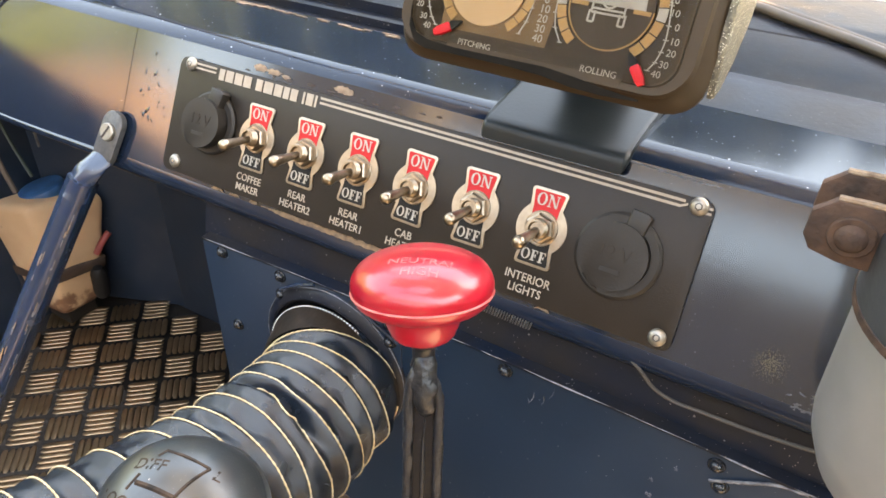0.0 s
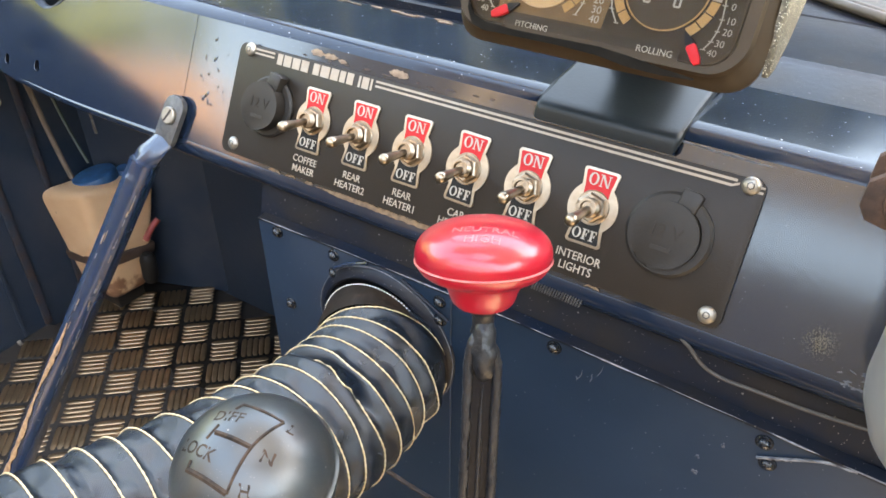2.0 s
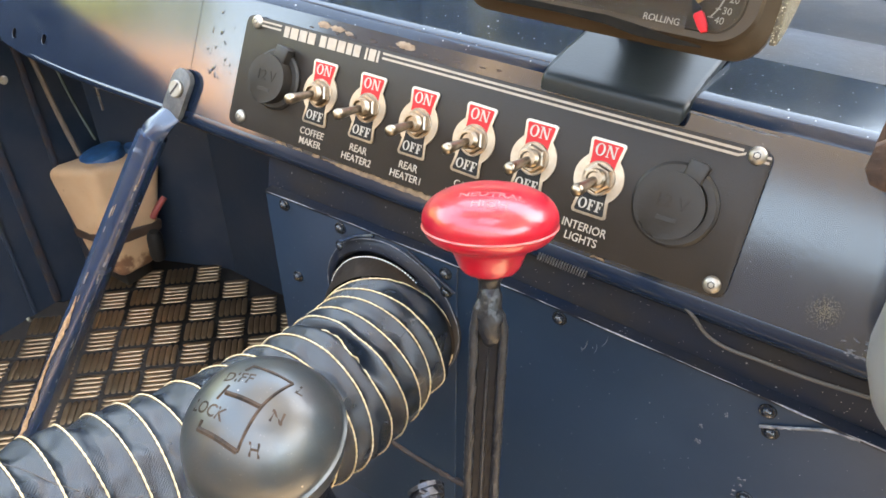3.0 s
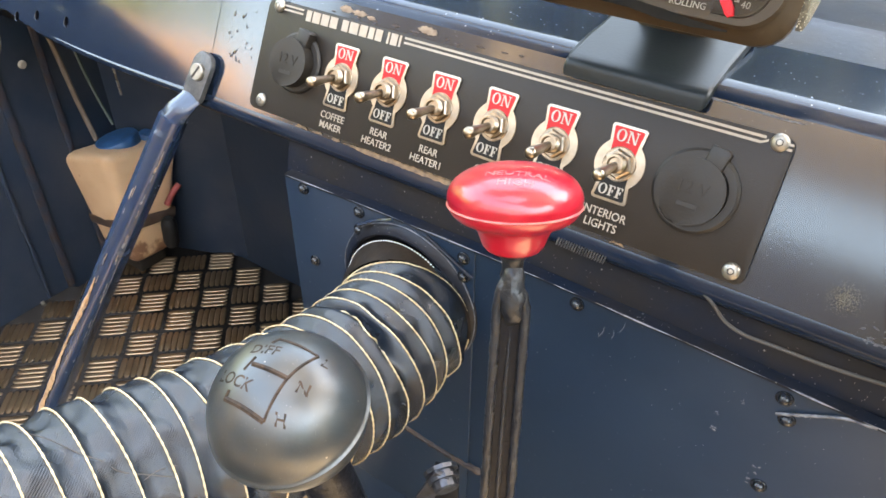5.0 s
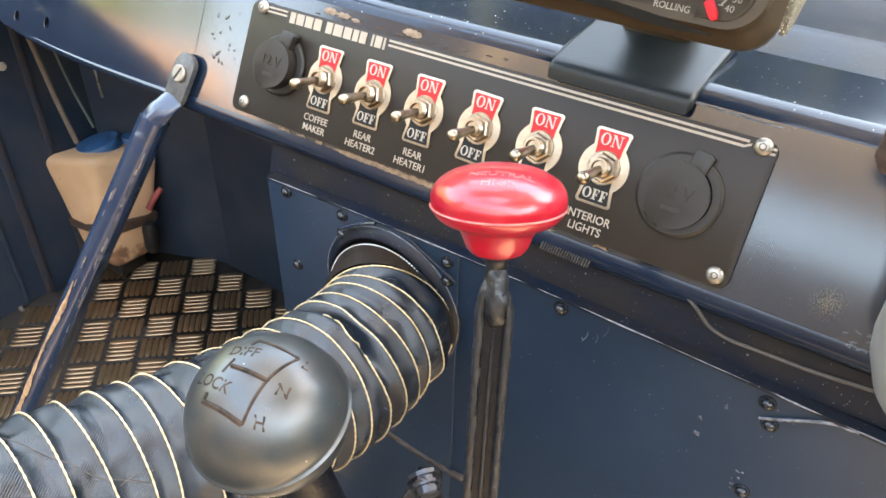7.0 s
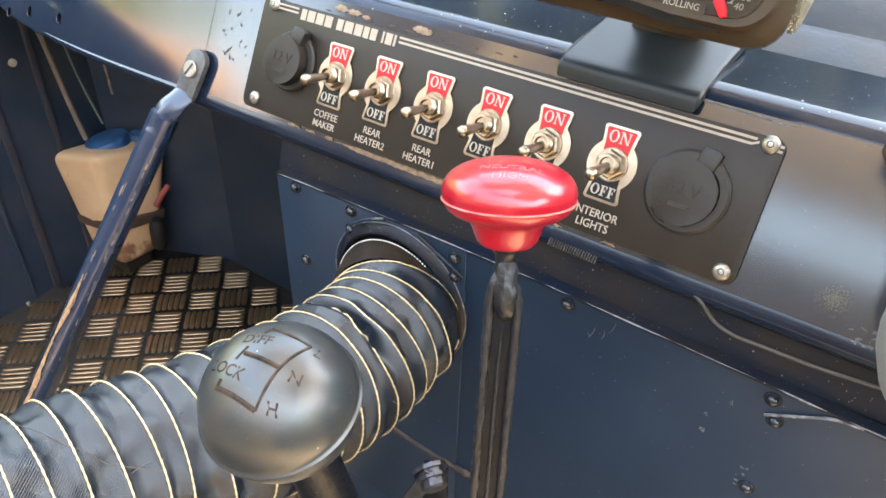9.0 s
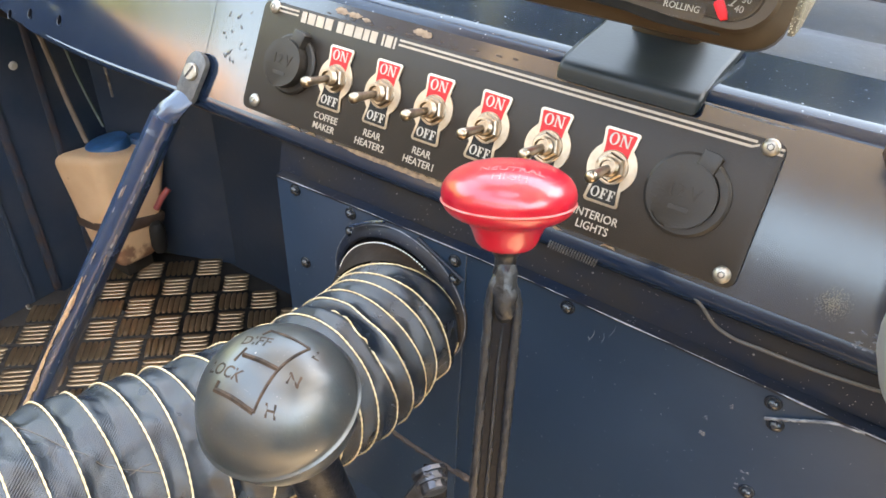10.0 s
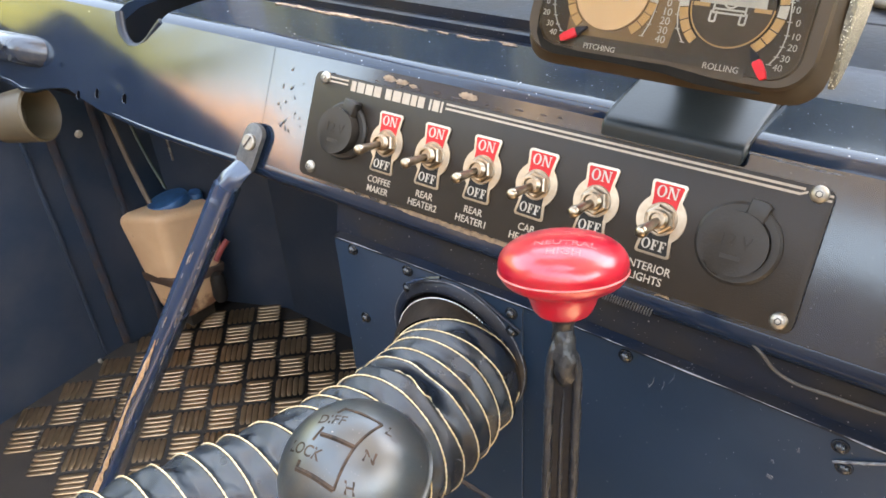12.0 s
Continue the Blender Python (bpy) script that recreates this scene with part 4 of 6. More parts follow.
def heater_box():
    h = thing("heater_box", "navy painted steel box with bolts under the dashboard", "box")
    part("front_panel", slab([(-0.113, 0.02), (0.80, 0.02), (0.80, 0.3975), (0.21, 0.4197), (0.05, 0.4245), (-0.113, 0.4228)], 0.002, m=pose(0, -0.006, 0)), navy_panel, h)
    part("hose_plate", slab([(-0.1145, 0.18), (0.0175, 0.18), (0.0175, 0.4245), (-0.1145, 0.4230)], 0.0012, 0.0003, m=pose(0, -0.008, 0)), navy_panel, h)
    part("side_panel", box(0.002, 0.27, 0.41, m=pose(-0.1125, 0.130, 0.2150)), navy_panel, h)
    edge = lambda x: float(np.interp(x, (-0.1145, -0.06, 0.05, 0.15, 0.21, 0.80), (0.4244, 0.4256, 0.4262, 0.4236, 0.4212, 0.3990)))
    part("top_flange", bent_bar([(x, edge(x)) for x in np.linspace(-0.1145, 0.80, 80)]), navy_dull, h, "scuffed top flange")
    rg = random.Random(5)
    x = -0.112
    while x < 0.30:
        L = rg.uniform(0.012, 0.05)
        part("edge_wear", tube([(x, -0.0097, edge(x)), (x + L * 0.5, -0.0098, edge(x + L * 0.5) + rg.uniform(-0.0002, 0.0002)), (x + L, -0.0097, edge(x + L))], lambda u, w, s=rg.uniform(0.00018, 0.00040): s * (0.25 + math.sin(math.pi * u)), 6, 10), scuff_bright, h, "scuffed bright line along the edge")
        x += L + rg.uniform(0.0, 0.01)
    for x, z in ((-0.0997, 0.4198), (-0.0971, 0.3690), (-0.0581, 0.4198), (-0.0589, 0.4076), (0.0111, 0.4184), (0.0115, 0.4068)):
        bolt("bolt", h, pose(x, -0.0092, z, 0, random.uniform(0, 60), 0), 0.0026)
    for x, z in ((0.0746, 0.4187), (0.1709, 0.4151), (0.1746, 0.4044), (0.1743, 0.3590)):
        bolt("bolt", h, pose(x, -0.0080, z, 0, random.uniform(0, 60), 0), 0.0026)
    part("gusset", tube([(-0.0567, -0.0120, 0.4131), (-0.045, -0.0122, 0.4208), (-0.0327, -0.0120, 0.4262)], 0.0011, 6, 12), navy_worn, h)
    part("gusset", tube([(-0.0106, -0.0120, 0.4251), (0.005, -0.0120, 0.4170), (0.0177, -0.0115, 0.4099)], 0.0010, 6, 12), navy_dull, h)
    part("gusset", tube([(0.1700, -0.0088, 0.4057), (0.1829, -0.0090, 0.4129), (0.1941, -0.0090, 0.4188), (0.2050, -0.0094, 0.4206)], lambda u, w: 0.0007 + 0.0004 * noise.noise((u * 20, math.cos(w), 1)), 8, 30), scuff_bright, h, "scuffed bright edge of the corner gusset")
    def weld(u, w):
        return 0.0022 + 0.0012 * noise.noise((u * 22, math.cos(w), math.sin(w)))
    part("weld_seam", tube([(-0.0364, -0.0088, 0.2595), (-0.0088, -0.009, 0.2563), (0.030, -0.009, 0.2552)], weld, 10, 40), rust_streak, h, "rusty uneven weld bead")
    for k in range(22):
        cx, cz = CHIPS[k % len(CHIPS)]
        part("paint_chip", blotch(rg.uniform(0.0002, 0.0006), rg.uniform(0.0002, 0.0008), 0.0003, 0.5, 14, seed=200 + k), scuff_bright, h, "small bright chip in the paint", pose(cx + rg.gauss(0, 0.0008), -0.0080, cz + rg.gauss(0, 0.0012)))
    for x, z, long, a in SCRATCHES:
        part("scratch", tube([(x, -0.0081, z), (x + 0.5 * long * math.sin(radians(a)) + 0.0006, -0.0081, z - 0.5 * long), (x + long * math.sin(radians(a)), -0.0081, z - long)], lambda u, w: 0.00012 * (0.4 + math.sin(math.pi * u)), 6, 10), scuffed, h, "pale scratch in the paint")
    return h

heater_box()

def hose_collar():
    c = thing("hose_collar", "navy painted steel collar bolted round the hose end", "collar", pose(-0.0262, -0.0080, 0.3765))
    part("collar_ring", lathe([(0.0385, -0.002), (0.0385, 0.0030), (0.0392, 0.0046), (0.0404, 0.0052), (0.0418, 0.0048), (0.0438, 0.0032), (0.0458, 0.0016), (0.0462, 0.0006), (0.0462, -0.002)], 72, FRONT), navy_dull, c)
    # pale hoop stands in for the highlight along the collar's rim
    part("rim_highlight", hoop(Vector((0, -0.0018, 0)), Vector((1, 0, 0)), Vector((0, 0, 1)), 0.0457, 0.0457, 0.0003, 90, 6, lambda w: (0.0, 0.0002 * math.sin(9 * w)), 0.3), scuff_bright, c, "thin pale line painting the highlight on the rim")
    part("collar_back", lathe([(0, 0.0012), (0.0392, 0.0012), (0.0392, 0.0002)], 48, FRONT), label_black, c)

hose_collar()

# ---------------------------------------------------------------- stitched hose
HOSE = [(-0.0255, -0.0076, 0.3752), (-0.0145, -0.0297, 0.3773), (-0.0109, -0.0563, 0.378), (-0.0102, -0.0803, 0.3808), (-0.0147, -0.111, 0.3841), (-0.0204, -0.1382, 0.3877), (-0.0264, -0.1624, 0.3919), (-0.0317, -0.1846, 0.3966), (-0.0359, -0.2047, 0.4022), (-0.0382, -0.2232, 0.4079), (-0.0412, -0.2475, 0.4162), (-0.0432, -0.2717, 0.4263)]
# each stitched coil: its place along the hose, and its lean towards the top and the side
COILS = [(0.0246, -0.0015, 0.002), (0.0329, 0.0, -0.0004), (0.0445, -0.0029, 0.0004), (0.0515, 0.0050, -0.0025), (0.0633, 0.0043, -0.0012), (0.0738, 0.0020, 0.0003), (0.0871, -0.0016, 0.0039),
         (0.0979, -0.0005, 0.0062), (0.1102, -0.0028, 0.0078), (0.1235, -0.0043, 0.0085), (0.1410, -0.0014, 0.0060), (0.1555, 0.0015, 0.0040), (0.1688, -0.0005, 0.0004), (0.1793, 0.0007, 0.0021),
         (0.1905, 0.0045, 0.0011), (0.2065, 0.0007, -0.0008), (0.2185, 0.0021, -0.0003), (0.2316, 0.0, 0.0), (0.2440, 0.0004, 0.0), (0.2565, 0.0, 0.0004), (0.2690, 0.0, 0.0)]
# the sixth coil's thread is kinked where the cloth folds: degrees round the hose, metres along it
KINK = ((-80, -70, -56, -46, -38, -33, -26, -19, -10, -3, 1, 8, 20), (0.0, 0.0006, 0.0012, 0.0009, -0.0004, -0.0006, 0.0016, 0.0015, 0.0002, -0.0010, 0.0013, 0.0012, 0.0))

def hose():
    h = thing("ducting_hose", "creased black vinyl ducting hose with gold stitched coils", "hose")
    n = 420
    path, length = smooth_path(HOSE, n)
    start = COILS[0][0]
    R = 0.0378
    fr = []
    for i, p in enumerate(path):
        way = (path[min(i + 1, n - 1)] - path[max(i - 1, 0)]).normalized()
        up = Vector((0, 0, 1))
        up = (up - way * up.dot(way)).normalized()
        fr.append((p, way, up, way.cross(up)))
    def coil_at(k, w):
        s, lean, turn = COILS[k]
        return s + lean * math.cos(w) + turn * math.sin(w)
    def gap(angle):
        return (angle + math.pi) % (2 * math.pi) - math.pi
    def dents(s, w):
        """Sagging cloth between the coils, with folds, one deep crease and one puckered ear."""
        marks = [coil_at(k, w) for k in range(len(COILS))]
        if s < marks[0]:
            return -0.0016
        k = int(np.searchsorted(marks, s, side="right"))
        s0, s1 = marks[k - 1], marks[min(k, len(marks) - 1)]
        f = min(1.0, (s - s0) / max(1e-6, s1 - s0))
        sag = math.sin(math.pi * f**1.5) ** 0.8
        amp = -0.0022 + 0.0034 * noise.noise((k * 3.1, math.cos(w) * 1.6, math.sin(w) * 1.6))
        fold = (0.0030 * noise.noise((s * 80, math.cos(w) * 4.0, math.sin(w) * 4.0)) + 0.0006 * noise.noise((s * 260, math.cos(w) * 9.0, math.sin(w) * 9.0))) * sag
        slant = 0.0016 * sag * noise.noise((s * 34 + w * 2.2, k * 5.0, 2.0))
        crease = -0.0085 * math.exp(-(((s - 0.0722 - 0.0010 * math.sin(6 * w)) / 0.0027) ** 2) - (gap(w + 0.10) / 0.72) ** 4)
        swell = 0.0026 * math.exp(-(((s - 0.0790) / 0.0044) ** 2) - (gap(w + 0.05) / 0.6) ** 2)
        ear = 0.0034 * math.exp(-(((s - 0.0300) / 0.0050) ** 2) - (gap(w + 1.75) / 0.24) ** 2)
        return amp * sag + fold + slant + crease + swell + ear - 0.0012 * max(0.0, 1 - (s - start) / 0.03)
    bm = bmesh.new()
    seg, rings = 72, []
    for i, (p, way, a, b) in enumerate(fr):
        s = length * i / (n - 1)
        ring = []
        for k in range(seg):
            w = 2 * math.pi * k / seg
            r = R + dents(s, w)
            ring.append(bm.verts.new(p + (a * math.cos(w) + b * math.sin(w)) * r))
        rings.append(ring)
    for u, v in zip(rings, rings[1:]):
        for k in range(seg):
            bm.faces.new((u[k], u[(k + 1) % seg], v[(k + 1) % seg], v[k]))
    bm.faces.new(rings[-1])
    layer = bm.loops.layers.uv.new("cloth")
    spot = {v: (k, i) for i, ring in enumerate(rings) for k, v in enumerate(ring)}
    for f in bm.faces:
        ks = [spot[v][0] for v in f.verts]
        wrap = max(ks) - min(ks) > seg / 2
        for lp in f.loops:
            k, i = spot[lp.vert]
            lp[layer].uv = (2 * math.pi * R * (k + (seg if wrap and k < seg / 2 else 0)) / seg, length * i / (n - 1))
    part("hose_skin", bm, hose_vinyl, h, sharp=180)
    def thread(k):
        """A thin twisted thread that runs round the hose on its cloth."""
        bm = bmesh.new()
        loops = []
        turns, sides = 280, 6
        for j in range(turns):
            w = 2 * math.pi * j / turns
            kink = float(np.interp(math.degrees(gap(w)), KINK[0], KINK[1])) if k == 5 else 0.0003 * math.sin(3 * w + k)
            s = coil_at(k, w) + kink
            sunk = 0.004 * math.exp(-(gap(w - 0.42) / 0.30) ** 4) if k == 5 else 0.0
            s = min(max(s, 0.0), length)
            x = s / length * (n - 1)
            i = min(int(x), n - 2)
            p = fr[i][0].lerp(fr[i + 1][0], x - i)
            _, way, up, side = fr[i]
            out = up * math.cos(w) + side * math.sin(w)
            p = p + out * (R + 0.0003 - sunk + dents(s + 0.0001, w))
            fat = 0.00037 * (1 + 0.28 * math.sin(70 * w))
            loops.append([bm.verts.new(p + (out * math.cos(2 * math.pi * q / sides) + way * math.sin(2 * math.pi * q / sides)) * fat) for q in range(sides)])
        for j in range(turns):
            u, v = loops[j], loops[(j + 1) % turns]
            for q in range(sides):
                bm.faces.new((u[q], u[(q + 1) % sides], v[(q + 1) % sides], v[q]))
        return bm
    for k in range(len(COILS) - 1):
        part("coil_thread", thread(k), thread_gold, h, "raised gold twisted thread")
    for run in (((0.2218, 11), (0.2153, -4), (0.2091, -19), (0.2030, -28), (0.1982, -36), (0.1883, -43), (0.1781, -50)), ((0.1900, -45), (0.1840, -43), (0.1765, -44))):
        line = []
        for s, w in run:
            p, way, up, side = fr[min(n - 1, round(s / length * (n - 1)))]
            w = radians(w)
            line.append(p + (up * math.cos(w) + side * math.sin(w)) * (R + 0.0004 + max(-0.0010, dents(s, w))))
        part("loose_thread", tube(line, 0.00016, 5, 60), cable_black, h, "loose dark thread lying on the hose")
    # the plain cuff in the collar, with its own white stitches
    p, way = Vector((-0.0240, -0.0152, 0.3772)), Vector((0.02, -1.0, 0.10)).normalized()
    up0 = (Vector((0, 0, 1)) - way * way.z).normalized()
    side0 = way.cross(up0)
    near = fr[round((start - 0.0012) / length * (n - 1))]
    cloth = bmesh.new()
    rings = []
    for q in range(13):
        f = q / 10 - 0.2
        g = min(1.0, max(0.0, f))
        g = g * g * (3 - 2 * g)
        ring = []
        for k in range(seg):
            w = 2 * math.pi * k / seg
            stitched = p + way * (0.0035 + 0.006 * min(0.0, f)) + (up0 * math.cos(w) + side0 * math.sin(w)) * 0.0376
            held = near[0] + (near[2] * math.cos(w) + near[3] * math.sin(w)) * (R + 0.0002)
            fold = 0.0016 * math.sin(math.pi * g) * noise.noise((math.cos(w) * 5, math.sin(w) * 5, f * 1.2))
            at = stitched.lerp(held, g)
            ring.append(cloth.verts.new(at + (at - p.lerp(near[0], g)).normalized() * fold))
        rings.append(ring)
    for u, v in zip(rings, rings[1:]):
        for k in range(seg):
            cloth.faces.new((u[k], u[(k + 1) % seg], v[(k + 1) % seg], v[k]))
    part("cuff", cloth, cuff_vinyl, h, "plain brown-black cuff", sharp=180)
    bm = bmesh.new()
    for k in range(126):
        w0, w1 = 2 * math.pi * k / 126, 2 * math.pi * (k + 0.55) / 126
        q = way.to_track_quat("Z", "Y").to_matrix()
        mid = p + q @ Vector((0.0377 * math.cos((w0 + w1) / 2), 0.0377 * math.sin((w0 + w1) / 2), 0.0035))
        turn = Matrix.Translation(mid) @ q.to_4x4() @ pose(0, 0, 0, 0, 0, math.degrees((w0 + w1) / 2) + 90)
        bmesh.ops.create_cube(bm, size=1, matrix=turn @ Matrix.Diagonal((0.0008, 0.0006, 0.0005, 1)))
    ob = part("cuff_stitches", bm, stitch_white, h, "row of small white stitches")
    tagged(ob, kind="stuff")

hose()

# ---------------------------------------------------------------- levers
def frame_of(up, right):
    up = Vector(up).normalized()
    right = Vector(right)
    ex = (right - up * right.dot(up)).normalized()
    ey = up.cross(ex)
    return Matrix((ex, ey, up)).transposed().to_4x4()

def on_dome(bm, height):
    """Lays flat letters of the xz plane on a dome: x, y across, height(x, y) up."""
    for v in bm.verts:
        x, lift, y = v.co.x, -v.co.y, v.co.z
        v.co = (x, y, height(x, y) + lift)
    return bm

def red_lever():
    m = Matrix.Translation((0.0816, -0.0897, 0.5234)) @ frame_of((-0.172, 0.2365, 0.956), (0.86, 0.51, 0))
    l = thing("red_lever", "cherry red mushroom knob on a worn black lever", "gear lever", m)
    RX, H = 0.0214, 0.0108
    prof = [(0, H)]
    for k in range(1, 16):
        a = math.pi / 2 * k / 16
        prof.append((RX * math.sin(a) ** 0.86, H * math.cos(a) ** 0.86))
    prof += [(RX, 0.0004), (RX - 0.0002, -0.0002), (RX - 0.0002, -0.0006)]
    for k in range(1, 9):
        a = math.radians(80 * k / 8)
        prof.append((0.0138 + (RX - 0.0140) * math.cos(a), -0.0008 - 0.0062 * math.sin(a)))
    prof += [(0.0136, -0.0075), (0.0126, -0.0088), (0.0115, -0.0109), (0.0106, -0.0133), (0.0099, -0.0151), (0.0087, -0.0165), (0, -0.0168)]
    k = part("knob", lathe(prof, 64), knob_red, l, "glossy cherry red mushroom-shaped knob")
    part("mould_seam", lathe([(RX - 0.0003, -0.0008), (RX + 0.00018, -0.0004), (RX - 0.0003, 0.0001)], 64, pose(0, 0, -0.0012)), knob_pale, k, "pale mould line")
    def dome(x, y):
        s = min(1.0, (math.hypot(x, y) / RX) ** (1 / 0.86))
        return H * math.sqrt(1 - s * s) ** 0.86 - 0.00005
    for text, y, size in (("NEUTRAL", -0.0080, 0.0046), ("HIGH", -0.0134, 0.0046)):
        bm = words(text, size, 0.00012, 0.0)
        bmesh.ops.transform(bm, matrix=pose(0, 0, 0, 0, 8, 0) @ pose(0.0015, 0, y), verts=bm.verts)
        part("engraved_letters", on_dome(bm, dome), knob_letter, k, "worn pale engraved letters")
    part("collar", lathe([(0, -0.0150), (0.0056, -0.0150), (0.0059, -0.0176), (0.0048, -0.0186), (0.0036, -0.0205), (0.0035, -0.0235), (0.0042, -0.0260), (0, -0.0260)], 24), neck_iron, l, "worn rusty neck under the knob")
    # cast channel: a lumpy boss, two uneven flanges and a hollow web with a bead
    lean = lambda z: -0.040 * max(0.0, -0.034 - z) if z > -0.2 else -0.0066 - 0.02 * (-0.2 - z)
    def lump(u, w):
        return (0.0043 * math.sin(math.pi * min(1.0, 0.12 + 0.86 * u)) ** 0.5) * (1 + 0.22 * noise.noise((u * 5, math.cos(w) * 1.5, math.sin(w) * 1.5)))
    part("boss", tube([(0.0004, -0.0010, -0.0225), (0.0002, -0.0024, -0.0300), (0.0004, -0.0028, -0.0372), (-0.0002, -0.0014, -0.0425)], lump, 20, 26), neck_iron, l, "lumpy worn boss")
    def rail(sx, high):
        zs = (high, high - 0.007, high - 0.018, -0.08, -0.13, -0.20, -0.42)
        return tube([(sx * 0.0006, -0.0008, high + 0.005)] + [(sx * (0.0034 if k == 0 else 0.0047) + lean(z), -0.0030, z) for k, z in enumerate(zs)],
                    lambda u, w: (0.0016 + 0.0004 * noise.noise((u * 90, math.cos(w) * 2, sx)) + 0.0002 * noise.noise((u * 400, math.cos(w) * 4, sx))) * min(1.0, 0.5 + 30 * u), 14, 300)
    part("flange", rail(-1, -0.0285), rail_iron, l, "rust-speckled flange")
    part("flange", rail(1, -0.0310), rail_iron, l, "rust-speckled flange")
    part("rib", tube([(0.0000, -0.0016, -0.0440), (lean(-0.06), -0.0022, -0.060), (lean(-0.12), -0.0024, -0.12), (lean(-0.2), -0.0024, -0.20)], lambda u, w: 0.0008 * min(1.0, 0.3 + 6 * u) * (1 + 0.4 * noise.noise((u * 60, 2, 3))), 8, 60), rail_iron, l)
    web = bmesh.new()
    rows = [[web.verts.new((x + lean(z), y, z)) for x, y in ((-0.0048, -0.0016), (0.0048, -0.0016), (0.0048, 0.0026), (-0.0048, 0.0026))] for z in (-0.034, -0.06, -0.09, -0.13, -0.17, -0.2, -0.3, -0.42)]
    for a, b in zip(rows, rows[1:]):
        for q in range(4):
            web.faces.new((a[q], a[(q + 1) % 4], b[(q + 1) % 4], b[q]))
    web.faces.new(rows[0])
    web.faces.new(rows[-1][::-1])
    part("web", web, lever_iron, l)

red_lever()

def ball_lever():
    m = Matrix.Translation((0.0495, -0.1645, 0.4735)) @ frame_of((-0.002, -0.2594, 0.9658), (0.872, 0.4398, 0.215))
    l = thing("ball_lever", "black ball gear lever with an engraved shift pattern", "gear lever", m)
    R = 0.0247
    prof = [(0, R)]
    for k in range(1, 20):
        a = radians(85 * k / 19)
        prof.append((R * math.sin(a), R * math.cos(a)))
    prof += [(R + 0.0002, 0.0018), (R + 0.0008, 0.0012), (R + 0.0007, 0.0004), (R - 0.0006, -0.0002), (R - 0.0008, -0.0016)]
    for k in range(1, 12):
        a = radians(5 + 62 * k / 11)
        prof.append(((R - 0.0007) * math.cos(a), -(R - 0.0010) * math.sin(a)))
    prof += [(0.0090, -0.0230), (0, -0.0232)]
    k = part("knob", lathe(prof, 64), knob_black, l, "scuffed black bakelite ball knob")
    dome = lambda x, y: math.sqrt(max(0.0, R * R - x * x - y * y)) - 0.00006
    def groove(pts, w=0.00055):
        path = [(x, y, dome(x, y)) for x, y in pts]
        return tube(path, w, 6, 24)
    for pts, w in (([(0.0008, 0.0117), (0.0070, 0.0096), (0.0132, 0.0070)], 0.00055), ([(0.0132, 0.0070), (0.0102, 0.0025), (0.0072, -0.0025), (0.0045, -0.0083), (0.0019, -0.0142)], 0.00052),
                   ([(-0.0039, 0.0017), (0.0018, -0.0004), (0.0072, -0.0025)], 0.00080), ([(-0.0109, -0.0076), (-0.0045, -0.0108), (0.0019, -0.0142)], 0.00090),
                   ([(-0.0037, 0.0042), (-0.0063, 0.0000)], 0.00050), ([(-0.0109, -0.0076), (-0.0098, -0.0054)], 0.00060), ([(0.0008, 0.0117), (-0.0008, 0.0098)], 0.00045)):
        part("engraved_line", groove(pts, w), engraving, k, "engraved line filled with grime")
    for text, u, v, size, turn in (("DIFF", -0.0018, 0.0070, 0.0050, -10), ("LOCK", -0.0088, -0.0026, 0.0050, -26), ("L", 0.0155, 0.0052, 0.0044, -16), ("N", 0.0116, -0.0047, 0.0050, -12), ("H", 0.0065, -0.0136, 0.0048, -4)):
        bm = words(text, size, 0.00010, 0.014)
        bmesh.ops.transform(bm, matrix=pose(u, 0, v, 0, -turn, 0), verts=bm.verts)
        part("engraved_letters", on_dome(bm, dome), engraving, k, "engraved letters filled with grime")
    inv = m.inverted()
    c = m @ Vector((0, 0, -0.013))
    part("stem", tube([inv @ (c + Vector(v)) for v in ((0, 0, 0), (0.005, 0.005, -0.03), (0.016, 0.014, -0.10), (0.030, 0.026, -0.22))], lambda u, w: 0.0082 * (1 + 0.10 * math.cos(2 * w)) + 0.0008 * u, 20, 20), lever_iron, l)

ball_lever()

def linkage():
    l = thing("shift_linkage", "greasy steel bolt and flat strap of the shift linkage", "linkage", pose(0.052, -0.088, 0.3640, 0, 0, 24))
    b = part("bolt", lathe([(0, 0.0105), (0.0052, 0.0105), (0.0060, 0.0096), (0.0060, 0.0062), (0.0074, 0.0060), (0.0074, 0.0044), (0.0062, 0.0042), (0.0062, 0.0022), (0.0082, 0.0020), (0.0082, 0)], 12, FRONT), dirty_steel, l, "dirty bolt with stacked washers", pose(0, 0, 0, 20, 0, 30), 25)
    part("strap", box(0.0075, 0.0026, 0.120, 0.0008, pose(-0.022, -0.006, -0.050, 0, 24, 0)), dirty_steel, l, "flat steel strap")
    part("pivot_arm", box(0.012, 0.004, 0.16, 0.001, pose(0.002, 0.006, -0.085)), lever_iron, l)

linkage()

